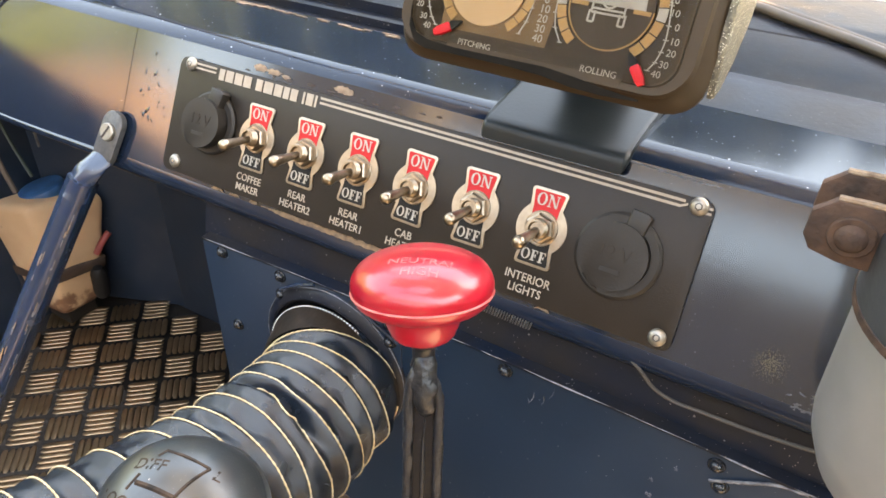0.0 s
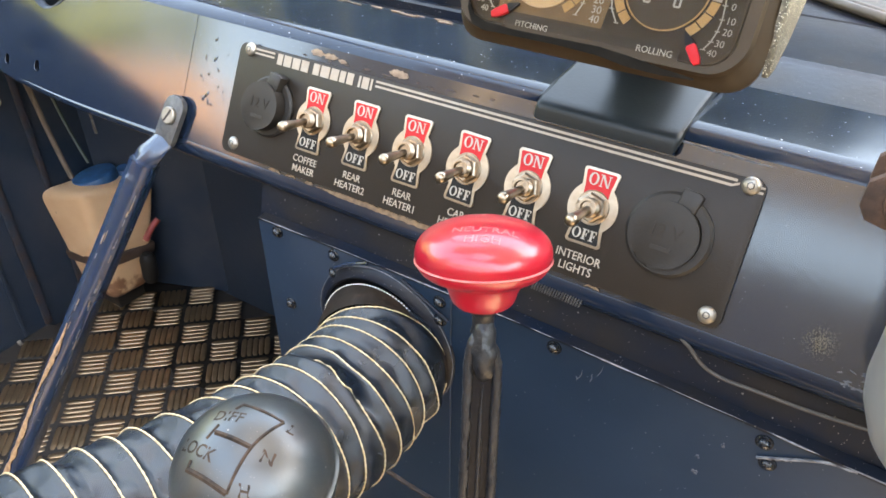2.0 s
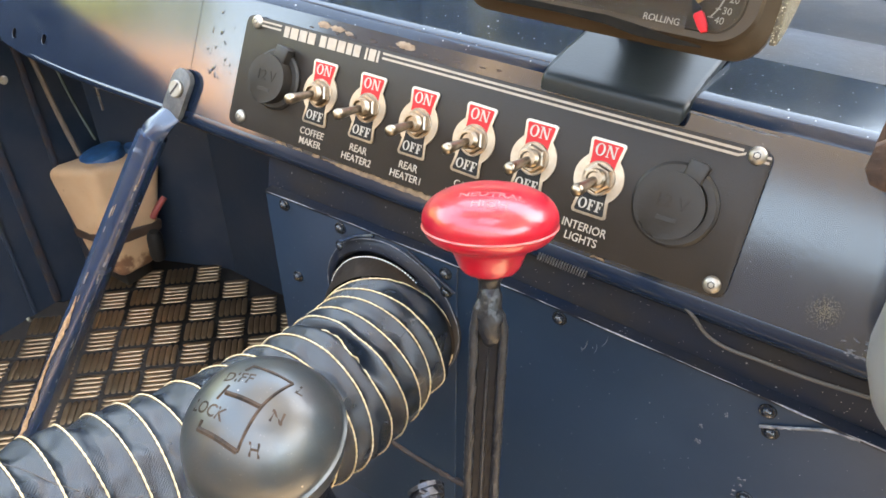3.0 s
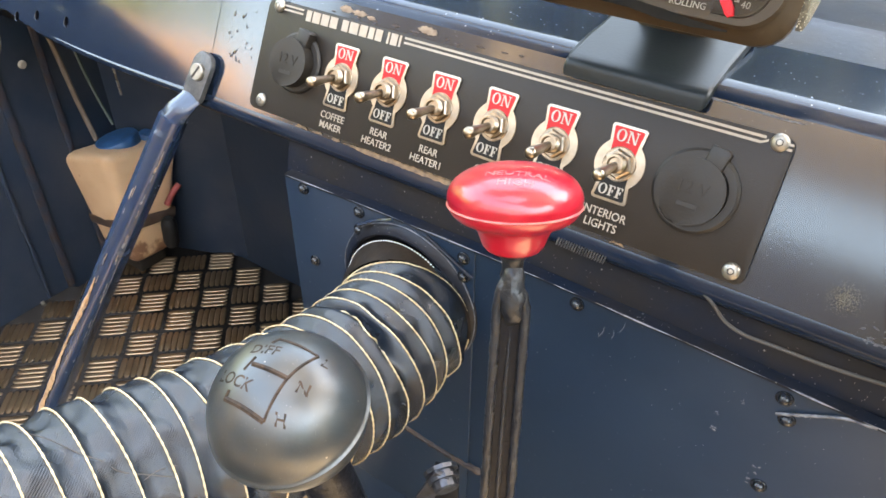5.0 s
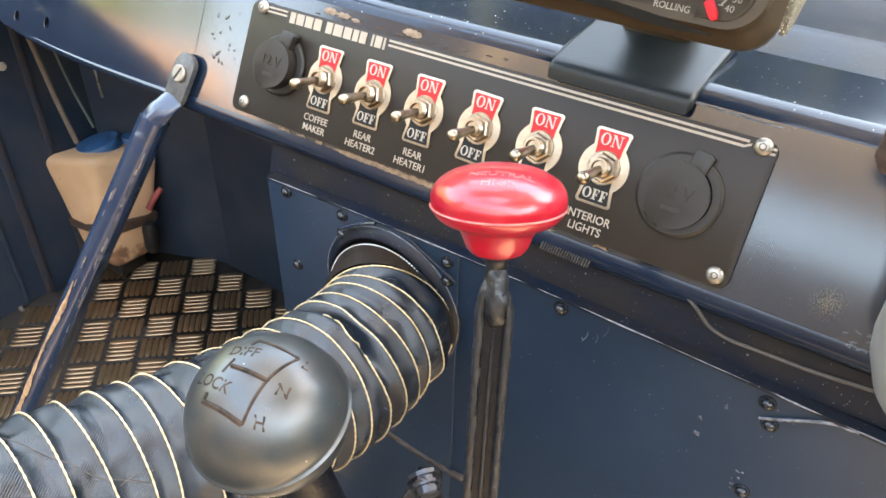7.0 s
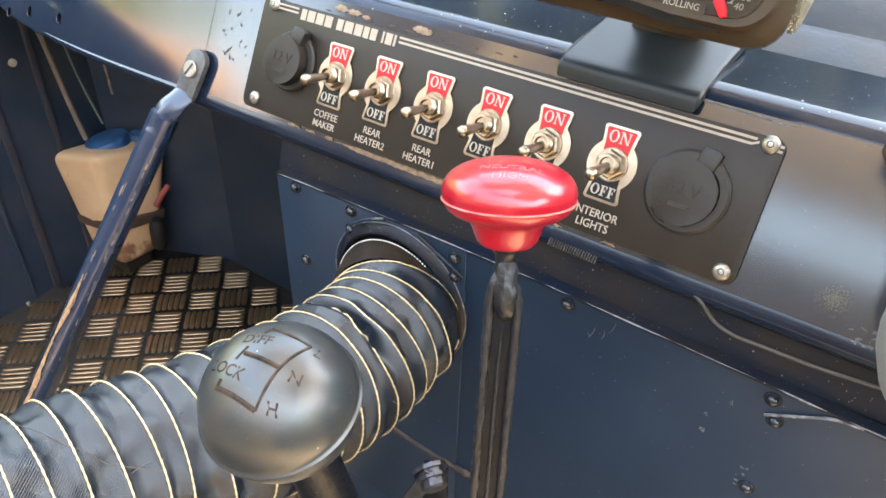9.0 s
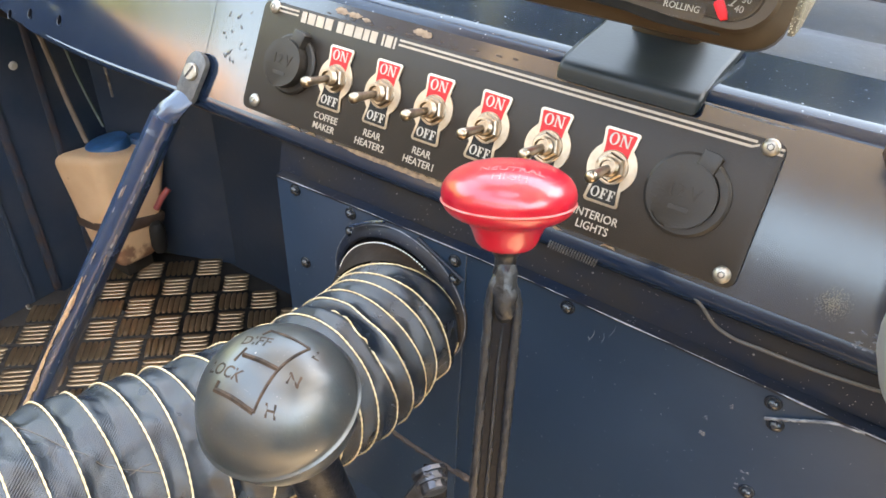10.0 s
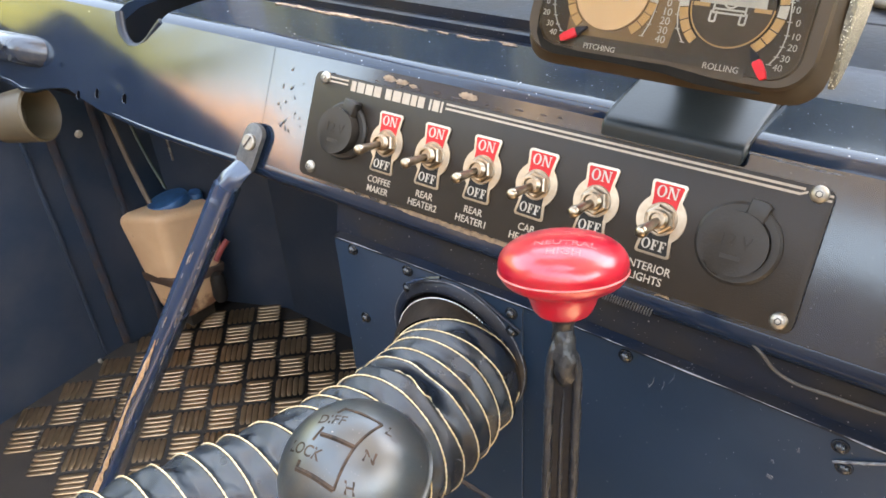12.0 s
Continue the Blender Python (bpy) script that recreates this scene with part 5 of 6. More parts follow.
# ---------------------------------------------------------------- brace
def brace():
    b = thing("brace_bar", "navy steel brace bar with worn edges under the dashboard", "brace")
    top, foot = Vector((-0.197, -0.018, 0.440)), Vector((-0.3669, -0.2205, 0.0))
    way = (foot - top).normalized()
    def rad(u, w):
        return 0.0086 * (1 + 0.055 * math.cos(4 * w + 0.8))
    part("bar", tube([top, top.lerp(foot, 0.5), foot], rad, 24, 30), brace_navy, b)
    mt = DASH @ pose(-0.1846, -0.0010, 0.0035, 0, 12, 0)
    tab = slab(round_rect(-0.0080, -0.0200, 0.0080, 0.0125, 0.0070), 0.0035, 0.0008)
    t = part("tab", tab, tab_grey, b, "flattened bar end with a screw", mt)
    part("screw", pan_head(0.0052, 0.0026, True), steel_screw, t, "slotted steel screw", pose(0, -0.0035, 0))
    part("slot", box(0.0012, 0.0006, 0.0088, m=pose(0, -0.0061, 0, 0, 20, 0)), rust_streak, t)
    s0 = mt @ Vector((0, -0.0018, -0.0150))
    bm = bmesh.new()
    rows = []
    axis = (mt.to_3x3() @ Vector((1, 0, 0))).normalized()
    path = [s0, s0.lerp(top, 0.45) + Vector((0, -0.003, -0.001)), top, top + way * 0.012]
    pp, _ = smooth_path(path, 14)
    for i, (p, wy, a, c) in enumerate(frames_along(pp)):
        u = i / 13
        side = (axis - wy * axis.dot(wy)).normalized()
        nrm = wy.cross(side)
        hw, ht = 0.0084 + 0.0006 * u, 0.0018 + 0.0072 * u
        rows.append([bm.verts.new(p + side * hw * math.cos(2 * math.pi * k / 16) + nrm * ht * math.sin(2 * math.pi * k / 16)) for k in range(16)])
    for u, v in zip(rows, rows[1:]):
        for k in range(16):
            bm.faces.new((u[k], u[(k + 1) % 16], v[(k + 1) % 16], v[k]))
    part("flattened_end", bm, brace_navy, b)
    rg = random.Random(11)
    face = Vector((0.46, -0.14, 0.45))
    face = (face - way * face.dot(way)).normalized()
    edge = way.cross(face) * (-1 if way.cross(face).x > 0 else 1)
    side = (face * 0.66 + edge * 0.75).normalized()
    nrm = way.cross(side)
    bm = bmesh.new()
    rows = []
    for i in range(90):
        u = 0.25 + 0.74 * i / 89
        p = top.lerp(foot, u)
        wide = min(1.0, (u - 0.24) / 0.10) * (0.34 + 0.30 * noise.noise((u * 14, 1.5, 0)) + 0.20 * noise.noise((u * 70, 0.5, 3)))
        wide, mid = max(0.03, wide), 0.22 * noise.noise((u * 9, 4, 7))
        rows.append([bm.verts.new(p + (side * math.cos(mid + wide * f) + nrm * math.sin(mid + wide * f)) * (0.0094 - 0.0006 * abs(f))) for f in (-1.0, -0.5, 0.0, 0.5, 1.0)])
    for a, c in zip(rows, rows[1:]):
        for k in range(4):
            bm.faces.new((a[k], a[k + 1], c[k + 1], c[k]))
    part("worn_edge", bm, rail_worn, b, "bare metal rubbed along the edge")
    for k in range(34):
        u = rg.uniform(0.04, 0.42)
        a = rg.choice((0.30, 0.30, -0.62)) + rg.gauss(0, 0.06)
        p = top.lerp(foot, u) + (face * math.cos(a) - edge * math.sin(a)) * 0.0090
        L = rg.uniform(0.0008, 0.0045)
        part("scrape", tube([p - way * L, p + way * L], 0.0003 * rg.uniform(0.5, 1.3), 6, 4), scuff_bright if k % 3 else bare_primer, b, "short scrape along the bar")
    part("foot_plate", box(0.05, 0.05, 0.004, 0.001, pose(foot.x, foot.y, 0.0)), navy_worn, b)

brace()

# ---------------------------------------------------------------- footwell
CELL = 0.0398
def tread_floor():
    f = thing("tread_plate", "worn five-bar aluminium tread plate on the footwell floor", "tread plate", kind="structure")
    outline = [(-0.684, -0.090), (-0.650, -0.108), (-0.632, -0.1155), (-0.535, -0.1190), (-0.50, -0.1200), (-0.13, -0.132), (-0.13, 0.262), (-0.56, 0.262), (-0.684, 0.21)]
    bm = slab(outline, 0.004)
    bmesh.ops.transform(bm, matrix=pose(0, 0, -0.004, -90), verts=bm.verts)
    for v in bm.verts:
        v.co.y = -v.co.y
    part("sheet", bm, floor_metal, f)
    group = bmesh.new()
    for j in range(5):
        v0 = (j - 2) * 0.0073
        half = 0.0168
        n = 8
        sec = []
        for i in range(n + 1):
            u = -half + 2 * half * i / n
            e = max(0.0, 1 - (u / half) ** 6) ** 0.5
            w, h = 0.00355 * (0.5 + 0.5 * e), 0.0008 * e
            sec.append([group.verts.new((u, v0 + w * c, h * s)) for c, s in ((-1, 0), (-0.92, 0.60), (-0.5, 0.92), (0, 1), (0.5, 0.92), (0.92, 0.60), (1, 0))])
        for a, b in zip(sec, sec[1:]):
            for k in range(6):
                group.faces.new((a[k], b[k], b[k + 1], a[k + 1]))
    me = mesh_of("tread_bars", group, tread_metal, 60)
    e1, e2 = Vector((0.739, 0.674, 0)), Vector((0.674, -0.739, 0))
    org = Vector((-0.513, 0.0746, 0.0002))
    for i in range(-14, 16):
        for j in range(-14, 16):
            p = org + e1 * CELL * i + e2 * CELL * j
            if not (-0.668 < p.x < -0.16 and -0.112 < p.y < 0.25) or p.y > 0.25 - max(0, -0.56 - p.x) * 0.4:
                continue
            along = (i + j) % 2 == 0
            ang = math.degrees(math.atan2(e1.y, e1.x)) + (0 if along else 90)
            part("tread_bars", me, tread_metal, f, m=pose(*p, 0, 0, ang))

def footwell():
    def rib(x, y, z0, z1, w, label, material=wall_paint):
        ob = new("wall_rib", mesh_of("wall_rib", box(0.005, w, z1 - z0, 0.0015), material))
        ob.location = (x, y, (z0 + z1) / 2)
        tagged(ob, label, "rib", kind="structure")
    rib(-0.683, 0.092, 0.002, 0.44, 0.010, "dark rusty upright rib of the side wall", rib_rust)
    rib(-0.683, 0.060, 0.002, 0.44, 0.005, "dark painted upright rib of the side wall", wall_paint)
    rib(-0.683, 0.150, 0.002, 0.44, 0.008, "dark rusty upright rib of the side wall", rib_rust)
    plug = new("hole_plug", mesh_of("hole_plug", lathe([(0, 0.004), (0.0035, 0.0035), (0.005, 0.001), (0.005, 0)], 16, pose(0, 0, 0, 0, 90, 0)), label_white))
    plug.location = (-0.684, 0.1265, 0.3035)
    tagged(plug, "small white plastic plug in the side wall", "plug")
    clip = new("wall_clip", mesh_of("wall_clip", join(box(0.002, 0.005, 0.005, 0.0008, pose(0, 0, 0.003, 0, -20, 0)), box(0.006, 0.005, 0.0014, 0.0005, pose(0.002, 0, 0.001))), steel_screw))
    clip.location = (-0.679, 0.047, 0.0002)
    tagged(clip, "small bright steel clip at the foot of the wall", "clip")
    kick = new("wall_kick", mesh_of("wall_kick", box(0.20, 0.012, 0.45, 0.003), wall_paint))
    kick.matrix_world = pose(-0.63, 0.245, 0.22, 0, 0, 22)
    tagged(kick, "dark painted slanting corner of the footwell", "wall", kind="structure")
    step = new("wall_sill", mesh_of("wall_sill", box(0.60, 0.02, 0.30, 0.004), navy_dull))
    step.location = (-0.40, -0.128, -0.180)
    tagged(step, "dark edge below the tread plate", "sill", kind="structure")

def bottle():
    b = thing("washer_bottle", "cream plastic washer bottle with a blue cap, strapped down", "bottle", pose(-0.6235, 0.1576, 0.020))
    low = [Vector(v) for v in ((0, 0, 0), (-0.056, -0.002, 0), (-0.054, 0.052, 0), (0.004, 0.052, 0))]
    high = [Vector(v) for v in ((0.0055, -0.0016, 0.174), (-0.068, -0.0190, 0.160), (-0.036, 0.068, 0.168), (0.0260, 0.082, 0.155))]
    def hull(f0, f1, grow, bevel):
        """The bottle's tapering four-sided form between two shares of its height."""
        bm = bmesh.new()
        rings = []
        for f in (f0, f1):
            ring = [p.lerp(q, f) for p, q in zip(low, high)]
            mid = sum(ring, Vector()) / 4
            rings.append([bm.verts.new(p + (p - mid).normalized() * grow) for p in ring])
        bm.faces.new(rings[0][::-1])
        bm.faces.new(rings[1])
        for k in range(4):
            q = (k + 1) % 4
            bm.faces.new((rings[0][k], rings[0][q], rings[1][q], rings[1][k]))
        bmesh.ops.recalc_face_normals(bm, faces=bm.faces)
        bmesh.ops.bevel(bm, geom=bm.edges[:], offset=bevel, segments=4, profile=0.5, affect="EDGES")
        return bm
    part("body", hull(0.0, 1.0, 0.004, 0.013), bottle_plastic, b)
    part("cap", lathe([(0, 0.011), (0.021, 0.011), (0.0245, 0.0095), (0.0258, 0.005), (0.0258, -0.006), (0, -0.006)], 36), cap_blue, b, "blue screw cap", pose(-0.028, 0.038, 0.162, 6, -10, 0) @ Matrix.Diagonal((1.08, 1.08, 0.8, 1)))
    part("spout", lathe([(0, 0.012), (0.008, 0.012), (0.010, 0.009), (0.010, -0.010), (0, -0.010)], 20), cap_blue, b, "small blue stopper beside the cap", pose(-0.012, 0.068, 0.158, 0, 10, 0))
    part("strap", hull(0.32, 0.43, 0.0062, 0.004), strap_brown, b, "brown retaining strap")
    part("pump", lathe([(0, 0.050), (0.006, 0.050), (0.009, 0.046), (0.0105, 0.040), (0.0105, 0.012), (0.008, 0.004), (0, 0.0)], 20), label_black, b, "black pump on the side", pose(0.020, 0.046, 0.012, 0, 6, 0))
    part("pump_pipe", tube([(0.026, 0.050, 0.082), (0.030, 0.058, 0.095), (0.033, 0.070, 0.106)], 0.0042, 10, 12), pipe_red, b, "faded red pipe stub")
    # added block: its dark colour stands for shadow beneath the bottle
    part("shadow_block", box(0.044, 0.042, 0.020, 0.003, pose(-0.028, 0.028, -0.010)), rubber_black, b, "added dark block in place of the shadow under the bottle")

tread_floor()
footwell()
bottle()

def loose_lines():
    r = thing("washer_tube", "thin tan washer tube hanging behind the dashboard", "tube")
    part("tube", tube([(-0.560, 0.100, 0.400), (-0.5478, 0.100, 0.3605), (-0.535, 0.10, 0.31), (-0.5208, 0.100, 0.2696)], 0.0028, 8, 20), tube_tan, r)
    g = thing("green_wire", "thin green and grey wires hanging under the dashboard", "wire")
    part("wire", tube([(-0.520, 0.10, 0.42), (-0.508, 0.10, 0.36), (-0.494, 0.10, 0.325), (-0.480, 0.10, 0.300)], 0.0017, 6, 16), wire_green, g)
    part("wire", tube([(-0.455, 0.10, 0.42), (-0.452, 0.10, 0.37), (-0.451, 0.10, 0.34)], 0.0012, 6, 12), tube_paint, g, "thin grey wire")
    c = thing("dash_cable", "dark round cable lying across the dashboard top", "cable")
    for dy, dx in ((0.0, 0.0), (-0.0065, 0.003)):
        part("sheath", tube([(0.020, 0.262 + dy, 0.5265), (0.0953 + dx, 0.2475 + dy, 0.5265), (0.130, 0.230 + dy, 0.5265), (0.1693 + dx, 0.205 + dy, 0.5265), (0.23, 0.165 + 1.5 * dy, 0.5265), (0.32, 0.13 + 2 * dy, 0.5265)], 0.0029, 10, 40), cable_black, c)
    w = thing("lip_wire", "thin dusty brown wire sagging under the dash lip", "wire")
    part("wire", tube([(0.118, -0.001, 0.452), (0.1314, -0.0052, 0.4468), (0.1391, -0.0056, 0.4398), (0.1482, -0.0056, 0.4368), (0.1597, -0.0055, 0.4369), (0.1796, -0.0055, 0.4374), (0.1978, -0.0055, 0.4391), (0.215, -0.004, 0.440)], 0.0008, 6, 40), wire_dusty, w)

loose_lines()

def column_tube():
    t = thing("grab_tube", "grey painted tube end with bolt holes beside the dash notch", "tube", DASH)
    part("tube", tube([(-0.66, -0.010, 0.010), (-0.55, -0.010, 0.0145), (-0.475, -0.009, 0.0182), (-0.450, -0.003, 0.0192), (-0.438, 0.012, 0.0200)], 0.0122, 24, 30), grab_paint, t)
    for x, z in ((-0.462, 0.0180), (-0.447, 0.0118)):
        part("bolt_hole", lathe([(0, 0.0004), (0.0024, 0.0004), (0.0026, 0)], 12, FRONT), label_black, t, m=pose(x, -0.0218, z))
    c = thing("horn_cup", "tan plastic cup hanging under the dashboard", "cup", DASH @ pose(-0.500, 0.020, -0.041, 0, 70, 20))
    part("shell", lathe([(0.0215, -0.018), (0.0235, 0.0), (0.0250, 0.020), (0.0232, 0.0215), (0.0215, 0.019), (0.019, -0.012), (0, -0.013)], 36), cup_tan, c)

column_tube()

# ---------------------------------------------------------------- tilt gauge
def tilt_gauge():
    G = DASH @ pose(0.0705, -0.0450, 0.1125)
    g = thing("tilt_gauge", "black twin-dial tilt gauge with amber scales on a pad", "gauge", G)
    W2, H2 = 0.0612, 0.0315
    body = box(2 * W2, 0.034, 2 * H2, 0.013, pose(0, 0.0160, 0), 5)
    for v in body.verts:
        if v.co.y > 0.01:
            v.co.x *= 0.96
            v.co.z *= 0.94
    part("housing", body, plastic_black, g)
    rim_out, rim_in = round_rect(-W2 + 0.004, -H2 + 0.004, W2 - 0.004, H2 - 0.004, 0.013, 8), round_rect(-W2 + 0.0100, -H2 + 0.0078, W2 - 0.0100, H2 - 0.0085, 0.0095, 8)
    bm = bmesh.new()
    rows = []
    for ring, y in ((rim_out, -0.0006), ([(x * 0.985, z * 0.97) for x, z in rim_out], -0.0028), ([(x * 1.02, z * 1.03) for x, z in rim_in], -0.0026), (rim_in, -0.0008)):
        rows.append([bm.verts.new((x, y, z)) for x, z in ring])
    for a, b in zip(rows, rows[1:]):
        for k in range(len(a)):
            q = (k + 1) % len(a)
            bm.faces.new((a[k], a[q], b[q], b[k]))
    part("bezel", bm, plastic_black, g, "raised rounded bezel")
    part("face_card", slab(rim_in, 0.0004, m=pose(0, -0.0006, 0)), dial_dark, g, "dark printed face card")
    # warm reflection over the left half, painted as a thin amber sheet
    part("card_reflection", slab([(-0.0390, -0.0186), (0.0038, -0.0186), (0.0052, -0.004), (0.0050, 0.0215), (-0.0350, 0.0215), (-0.0400, 0.006)], 0.00008, m=pose(0, -0.0010, 0)), reflection_amber, g, "amber-brown patch painting the warm reflection on the gauge's left half")
    strip = slab([(0.0, 0.030), (0.036, 0.030), (0.036, 0.010), (0.028, -0.006), (0.018, -0.018), (0.011, -0.022), (0.007, -0.015), (0.002, 0.0)], 0.0026, 0.0010, m=pose(W2 - 0.0012, 0.003, 0, 0, 0, 90))
    part("side_foil", strip, foil, g, "crumpled gold foil on the side")
    Y = -0.0011
    def dial(cx, pale):
        holder = part("dial", disc(0.0150, 0.0005, 48), dial_tan if pale else dial_dark, g, "tan dial" if pale else "dark dial", pose(cx, Y, -0.0005))
        for side in (1, -1):
            for k in range(7):
                a0 = -52 + 15 * k
                seg = arc_band(0.0160, 0.0192, a0, a0 + 13.5, 0.0004, 4)
                part("amber_segment", seg, dial_amber if k != 3 else gauge_print, holder, m=pose(0, 0, 0) if side == 1 else pose(0, 0, 0, 0, 0, 180) @ pose(0, 0.0004, 0))
        part("rim_ring", arc_band(0.0146, 0.0151, 180, 360, 0.0006, 30), dial_amber if not pale else dial_tan, holder)
        return holder
    left, right = dial(-0.0232, True), dial(0.0236, False)
    part("horizon", slab([(-0.0120, 0.0), (0.0120, 0.0), (0.0115, 0.004), (0.008, 0.010), (0, 0.0128), (-0.008, 0.010), (-0.0115, 0.004)], 0.0002, m=pose(0, -0.0005, 0)), gauge_print, right, "pale half of the dial")
    for x0, x1 in ((-0.0140, -0.0080), (0.0080, 0.0140)):
        part("horizon", slab([(x0, -0.0014), (x1, -0.0014), (x1, 0.0), (x0, 0.0)], 0.0002, m=pose(0, -0.0007, 0)), dial_amber, right, "orange horizon mark")
    def outline(points, w=0.00042):
        bms = []
        for (x0, z0), (x1, z1) in zip(points, points[1:]):
            L, a = math.hypot(x1 - x0, z1 - z0), math.degrees(math.atan2(z1 - z0, x1 - x0))
            bms.append(slab([(0, -w), (L, -w), (L, w), (0, w)], 0.0002, m=pose(x0, 0, z0, 0, -a, 0)))
        return join(*bms)
    circle = lambda cx, cz, r: [(cx + r * math.cos(2 * math.pi * k / 16), cz + r * math.sin(2 * math.pi * k / 16)) for k in range(17)]
    for pts in ([(-0.0056, 0.0062), (-0.0058, -0.0036), (0.0058, -0.0036), (0.0056, 0.0062)], [(-0.0056, 0.0018), (-0.0026, 0.0012)], [(0.0026, 0.0012), (0.0056, 0.0018)], [(-0.0058, -0.0022), (0.0058, -0.0022)],
                [(-0.0064, -0.0030), (-0.0064, -0.0068), (-0.0044, -0.0068), (-0.0044, -0.0030)], [(0.0044, -0.0030), (0.0044, -0.0068), (0.0064, -0.0068), (0.0064, -0.0030)],
                [(-0.0068, 0.0040), (-0.0068, 0.0002), (-0.0056, 0.0002)], [(0.0068, 0.0040), (0.0068, 0.0002), (0.0056, 0.0002)], circle(0, 0.0012, 0.0027)):
        part("car_outline", outline(pts, 0.00034), gauge_print, right, m=pose(-0.0005, -0.0009, 0.0005))
    for pts in ([(-0.0095, -0.001), (-0.0095, 0.0062), (0.0020, 0.0062), (0.0050, 0.0024), (0.0100, 0.0018), (0.0105, -0.001), (-0.0095, -0.001)], circle(-0.0056, -0.0014, 0.0024), circle(0.0062, -0.0014, 0.0024)):
        part("car_outline", outline(pts), gauge_print, left, m=pose(0, -0.0006, 0.0012))
    T = -0.0012
    def small(text, x, z, size=0.0036):
        part("scale_number", words(text, size, 0.0001), gauge_print, g, m=pose(x, T, z))
    for text, x, z in (("20", 0.0437, 0.0047), ("10", 0.0450, 0.0006), ("0", 0.0470, -0.0037), ("10", 0.0475, -0.0083), ("20", 0.0475, -0.0121), ("30", 0.0462, -0.0161), ("40", 0.0446, -0.0195),
                       ("10", -0.0510, -0.0075), ("20", -0.0500, -0.0119), ("30", -0.0473, -0.0161), ("40", -0.0449, -0.0193)):
        small(text, x, z, 0.0033)
    for text, z in (("20", 0.0085), ("10", 0.0030), ("0", -0.0023), ("10", -0.0056), ("20", -0.0090), ("30", -0.0125), ("40", -0.0159)):
        small(text, 0.0003 - 0.04 * z * (z > 0), z, 0.0040)
    for pts in (((0.0415, 0.0090), (0.0432, 0.0030), (0.0442, -0.0036), (0.0446, -0.0082), (0.0442, -0.0122), (0.0432, -0.0158), (0.0414, -0.0188)),
                ((-0.0480, 0.0040), (-0.0478, -0.0030), (-0.0470, -0.0085), (-0.0455, -0.0125), (-0.0435, -0.0160), (-0.0412, -0.0184)),
                ((0.0044, 0.0060), (0.0042, -0.0010), (0.0045, -0.0060), (0.0058, -0.0110), (0.0089, -0.0156)),
                ((-0.0044, 0.0060), (-0.0042, -0.0010), (-0.0046, -0.0060), (-0.0054, -0.0110), (-0.0072, -0.0156))):
        part("scale_line", outline(pts, 0.00022), gauge_print, g, m=pose(0, T, 0))
        for x, z in pts[1:]:
            part("tick", slab([(-0.0009, -0.00016), (0.0009, -0.00016), (0.0009, 0.00016), (-0.0009, 0.00016)], 0.0002), gauge_print, g, m=pose(x, T - 0.0001, z))
    # flat dark strip that paints the shadow under the bezel's inner rim
    groove = [(-0.0520, -0.0120, 0.0010), (-0.0512, -0.0190, 0.0017), (-0.0475, -0.0245, 0.0019), (-0.0420, -0.0262, 0.0017), (-0.030, -0.0265, 0.0012), (-0.010, -0.0264, 0.0012), (0.006, -0.0266, 0.0016), (0.018, -0.0280, 0.0019), (0.030, -0.0290, 0.0012), (0.042, -0.0292, 0.0003)]
    part("bezel_shadow", slab([(x, z + w) for x, z, w in groove] + [(x, z - w) for x, z, w in groove[::-1]], 0.0004, m=pose(0, -0.0029, 0)), groove_shadow, g, "wavy dark strip painting the shadow along the bezel's inner rim")
    part("label_text", words("PITCHING", 0.0030, 0.0001, 0.004), gauge_print, g, m=pose(-0.0225, -0.0030, -0.0228))
    part("label_text", words("ROLLING", 0.0032, 0.0001, 0.004), gauge_print, g, m=pose(0.0258, -0.0030, -0.0228))
    part("label_band", slab(round_rect(-0.0335, -0.0262, 0.0345, -0.0200, 0.002), 0.0003, m=pose(0, -0.0026, 0)), plastic_black, g)
    for x, z, a in ((-0.0358, -0.0190, 30), (0.0385, -0.0200, 126)):
        p = part("pointer", slab([(-0.0022, -0.0013), (-0.0014, -0.0018), (0.0030, -0.0017), (0.0050, -0.0012), (0.0052, 0.0010), (0.0030, 0.0017), (-0.0014, 0.0018), (-0.0022, 0.0013)], 0.0016, 0.0004), pointer_red, g, "bright red pointer", pose(x, -0.0020, z, 0, 180 - a, 0))
        part("pointer_tip", slab([(-0.0070, -0.0003), (-0.0030, -0.0016), (-0.0020, -0.0014), (-0.0020, 0.0014), (-0.0030, 0.0016), (-0.0070, 0.0003)], 0.0013), label_black, p, "black pointer tip")
    part("glass", slab(rim_in, 0.0006, m=pose(0, -0.0040, 0)), glass, g, "clear cover glass").visible_shadow = False
    part("neck", join(box(0.034, 0.046, 0.012, 0.004, pose(0.000, 0.056, -0.004)), box(0.034, 0.012, 0.034, 0.004, pose(0.000, 0.079, -0.014))), plastic_black, g)
    pad = thing("gauge_pad", "grey-black soft mounting pad stuck on the dash edge", "pad")
    prof = [(0.0222, 0.5142), (0.0232, 0.5182), (0.0240, 0.5199), (0.0252, 0.5211), (0.0270, 0.5219), (0.0300, 0.5225), (0.0460, 0.5250), (0.0860, 0.5296), (0.0860, 0.5228), (0.0460, 0.5226), (0.0350, 0.5205), (0.0275, 0.5152)]
    bm = solid_along_x(-0.0325, 0.0325, [(y - 0.03, z - 0.5225) for y, z in prof])
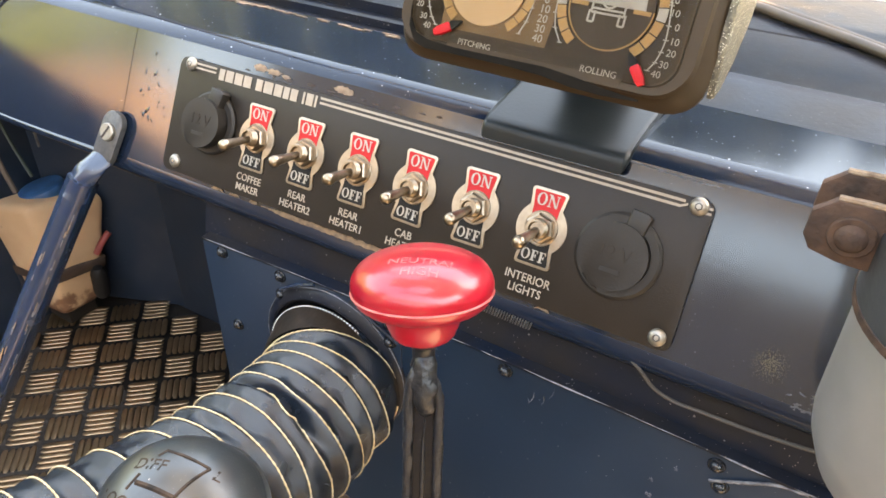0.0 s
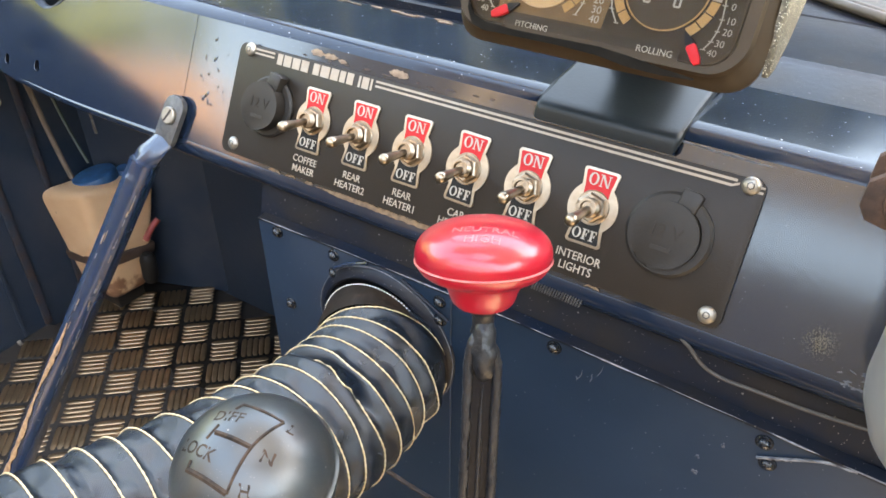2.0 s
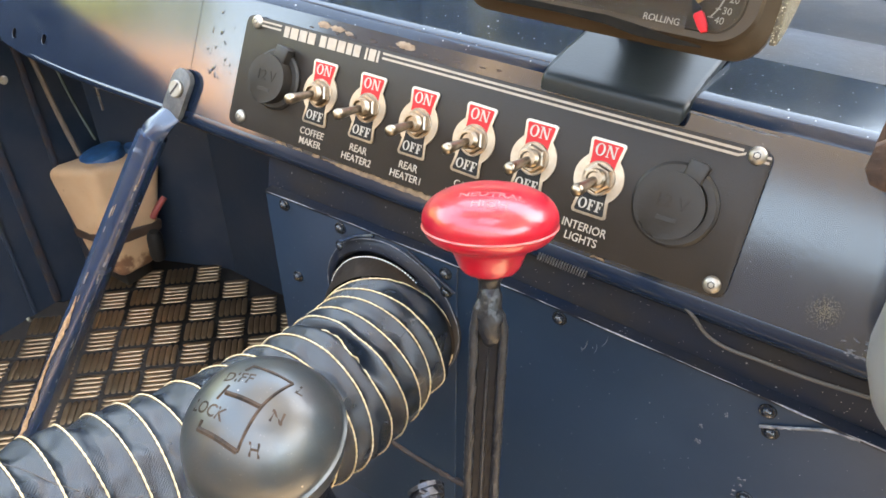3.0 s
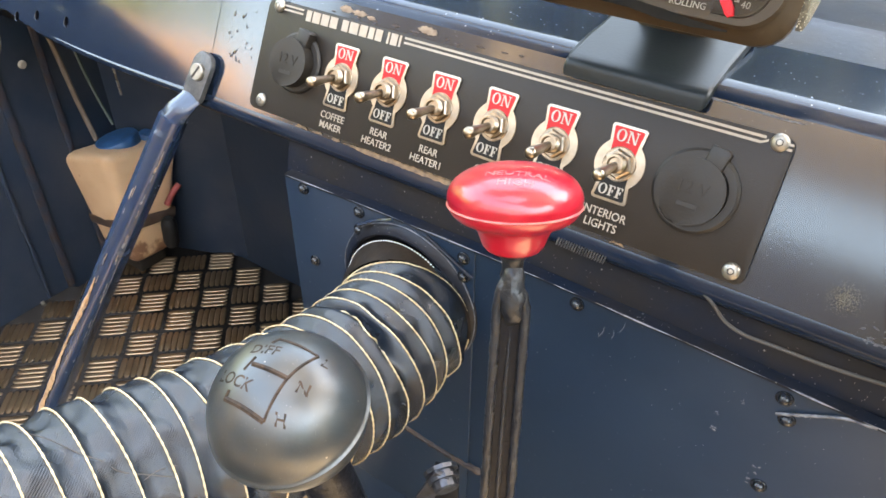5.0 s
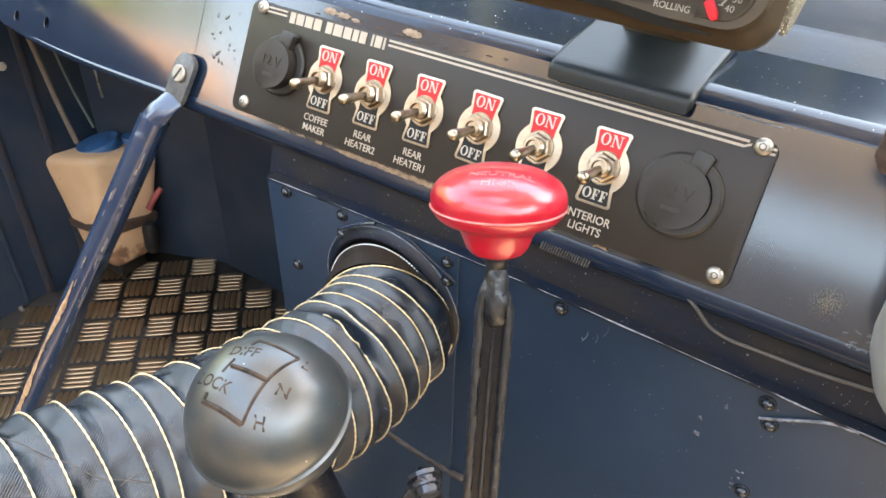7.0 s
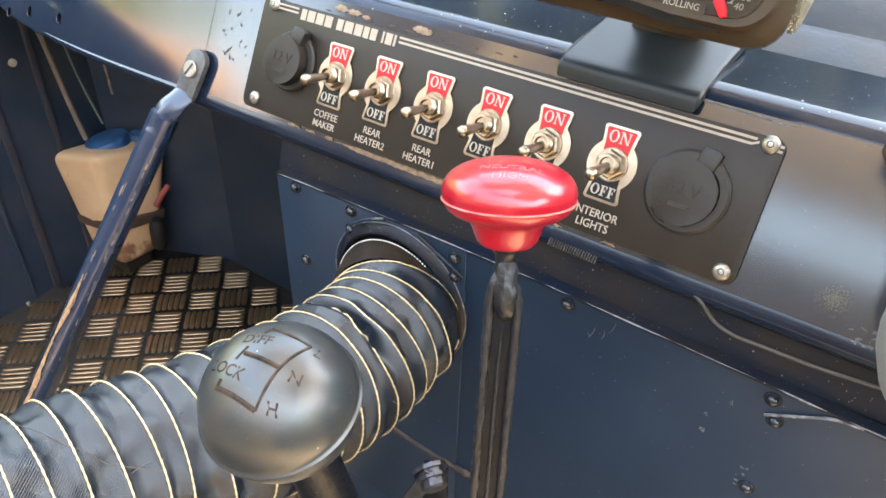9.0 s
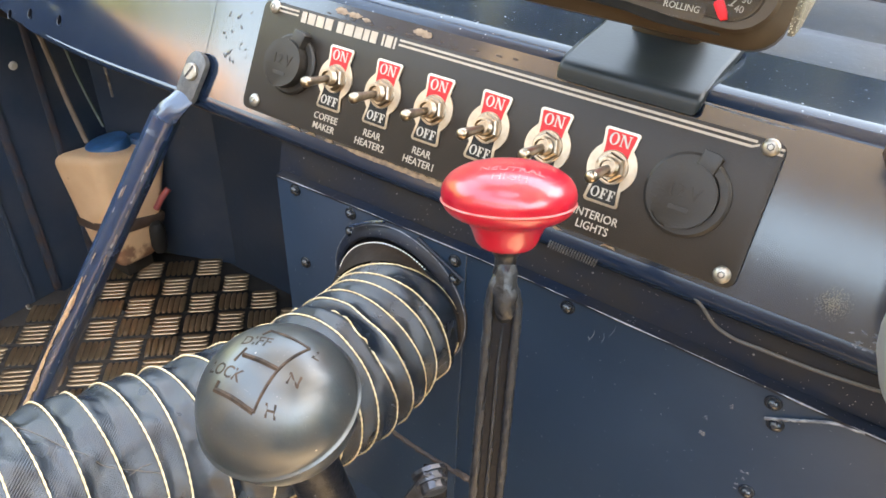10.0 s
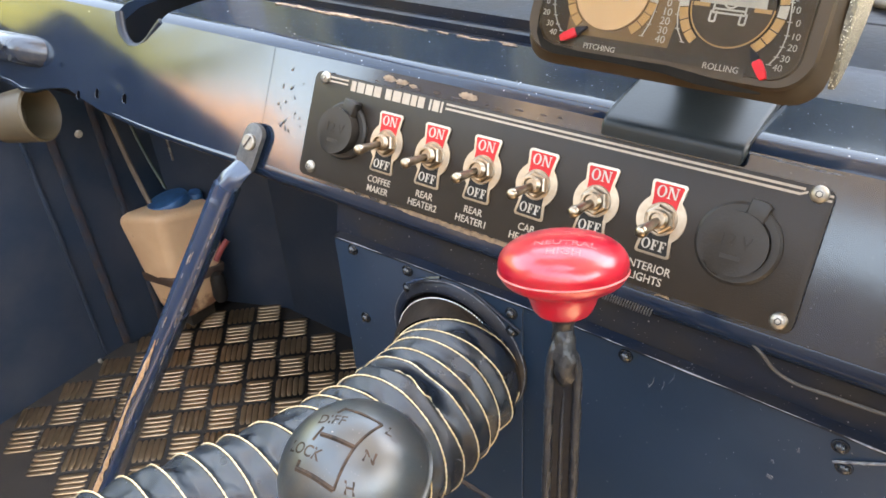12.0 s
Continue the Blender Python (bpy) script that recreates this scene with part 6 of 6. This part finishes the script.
    bmesh.ops.bevel(bm, geom=[e for e in bm.edges if abs(e.verts[0].co.x - e.verts[1].co.x) < 1e-5], offset=0.0022, segments=3, profile=0.5, affect="EDGES")
    part("pad_body", bm, pad_grey, pad)
    part("adhesive_layer", box(0.062, 0.040, 0.0012, 0.0004, pose(0, 0.038, 0.0006)), label_black, pad, "thin black adhesive layer")
    pad.location = (0.0718, 0.0300, 0.5225)

tilt_gauge()

# ---------------------------------------------------------------- canister at the side of the dashboard
def canister():
    c = thing("canister", "silver metal canister in a rusty clamp beside the dashboard", "canister", pose(0.2320, -0.0330, 0.4660))
    r = 0.0400
    part("body", lathe([(0, 0.0), (0.026, 0.001), (0.035, 0.006), (r - 0.001, 0.016), (r, 0.022), (r, 0.150), (0, 0.150)], 64), can_metal, c)
    part("clamp_band", lathe([(r, 0.066), (r + 0.0014, 0.066), (r + 0.0014, 0.088), (r, 0.088)], 64), band_steel, c, "dark clamp band")
    part("band_rim", lathe([(r, 0.0640), (r + 0.0018, 0.0645), (r + 0.0018, 0.0668), (r, 0.0672)], 64), rust, c, "rusty lower rim of the band")
    ear = [(-0.0160, -0.0030), (-0.0136, -0.0072), (-0.0060, -0.0090), (0.0135, -0.0098), (0.0150, 0.0062), (0.0020, 0.0094), (-0.0104, 0.0092), (-0.0156, 0.0046)]
    for dy, dz in ((-0.006, 0.0), (0.008, 0.0015)):
        part("clamp_ear", slab(ear, 0.0026, 0.0007, m=pose(-0.0425, dy, 0.0845 + dz)), rust, c, "rusty folded clamp ear")
        part("ear_edge", tube([(x - 0.0425, dy - 0.0013, z + 0.0845 + dz) for x, z in ((-0.0104, 0.0094), (0.0020, 0.0096), (0.0150, 0.0064))], 0.0010, 8, 16), bare_primer, c, "pale top edge of the ear")
    bolt("bolt", c, pose(-0.0470, -0.0088, 0.0845), 0.0042, rust, "rusty clamp bolt")
    part("bracket", box(0.010, 0.050, 0.024, 0.002, pose(-0.0330, 0.030, 0.0850)), rust, c, "rusty bracket to the dashboard")

canister()
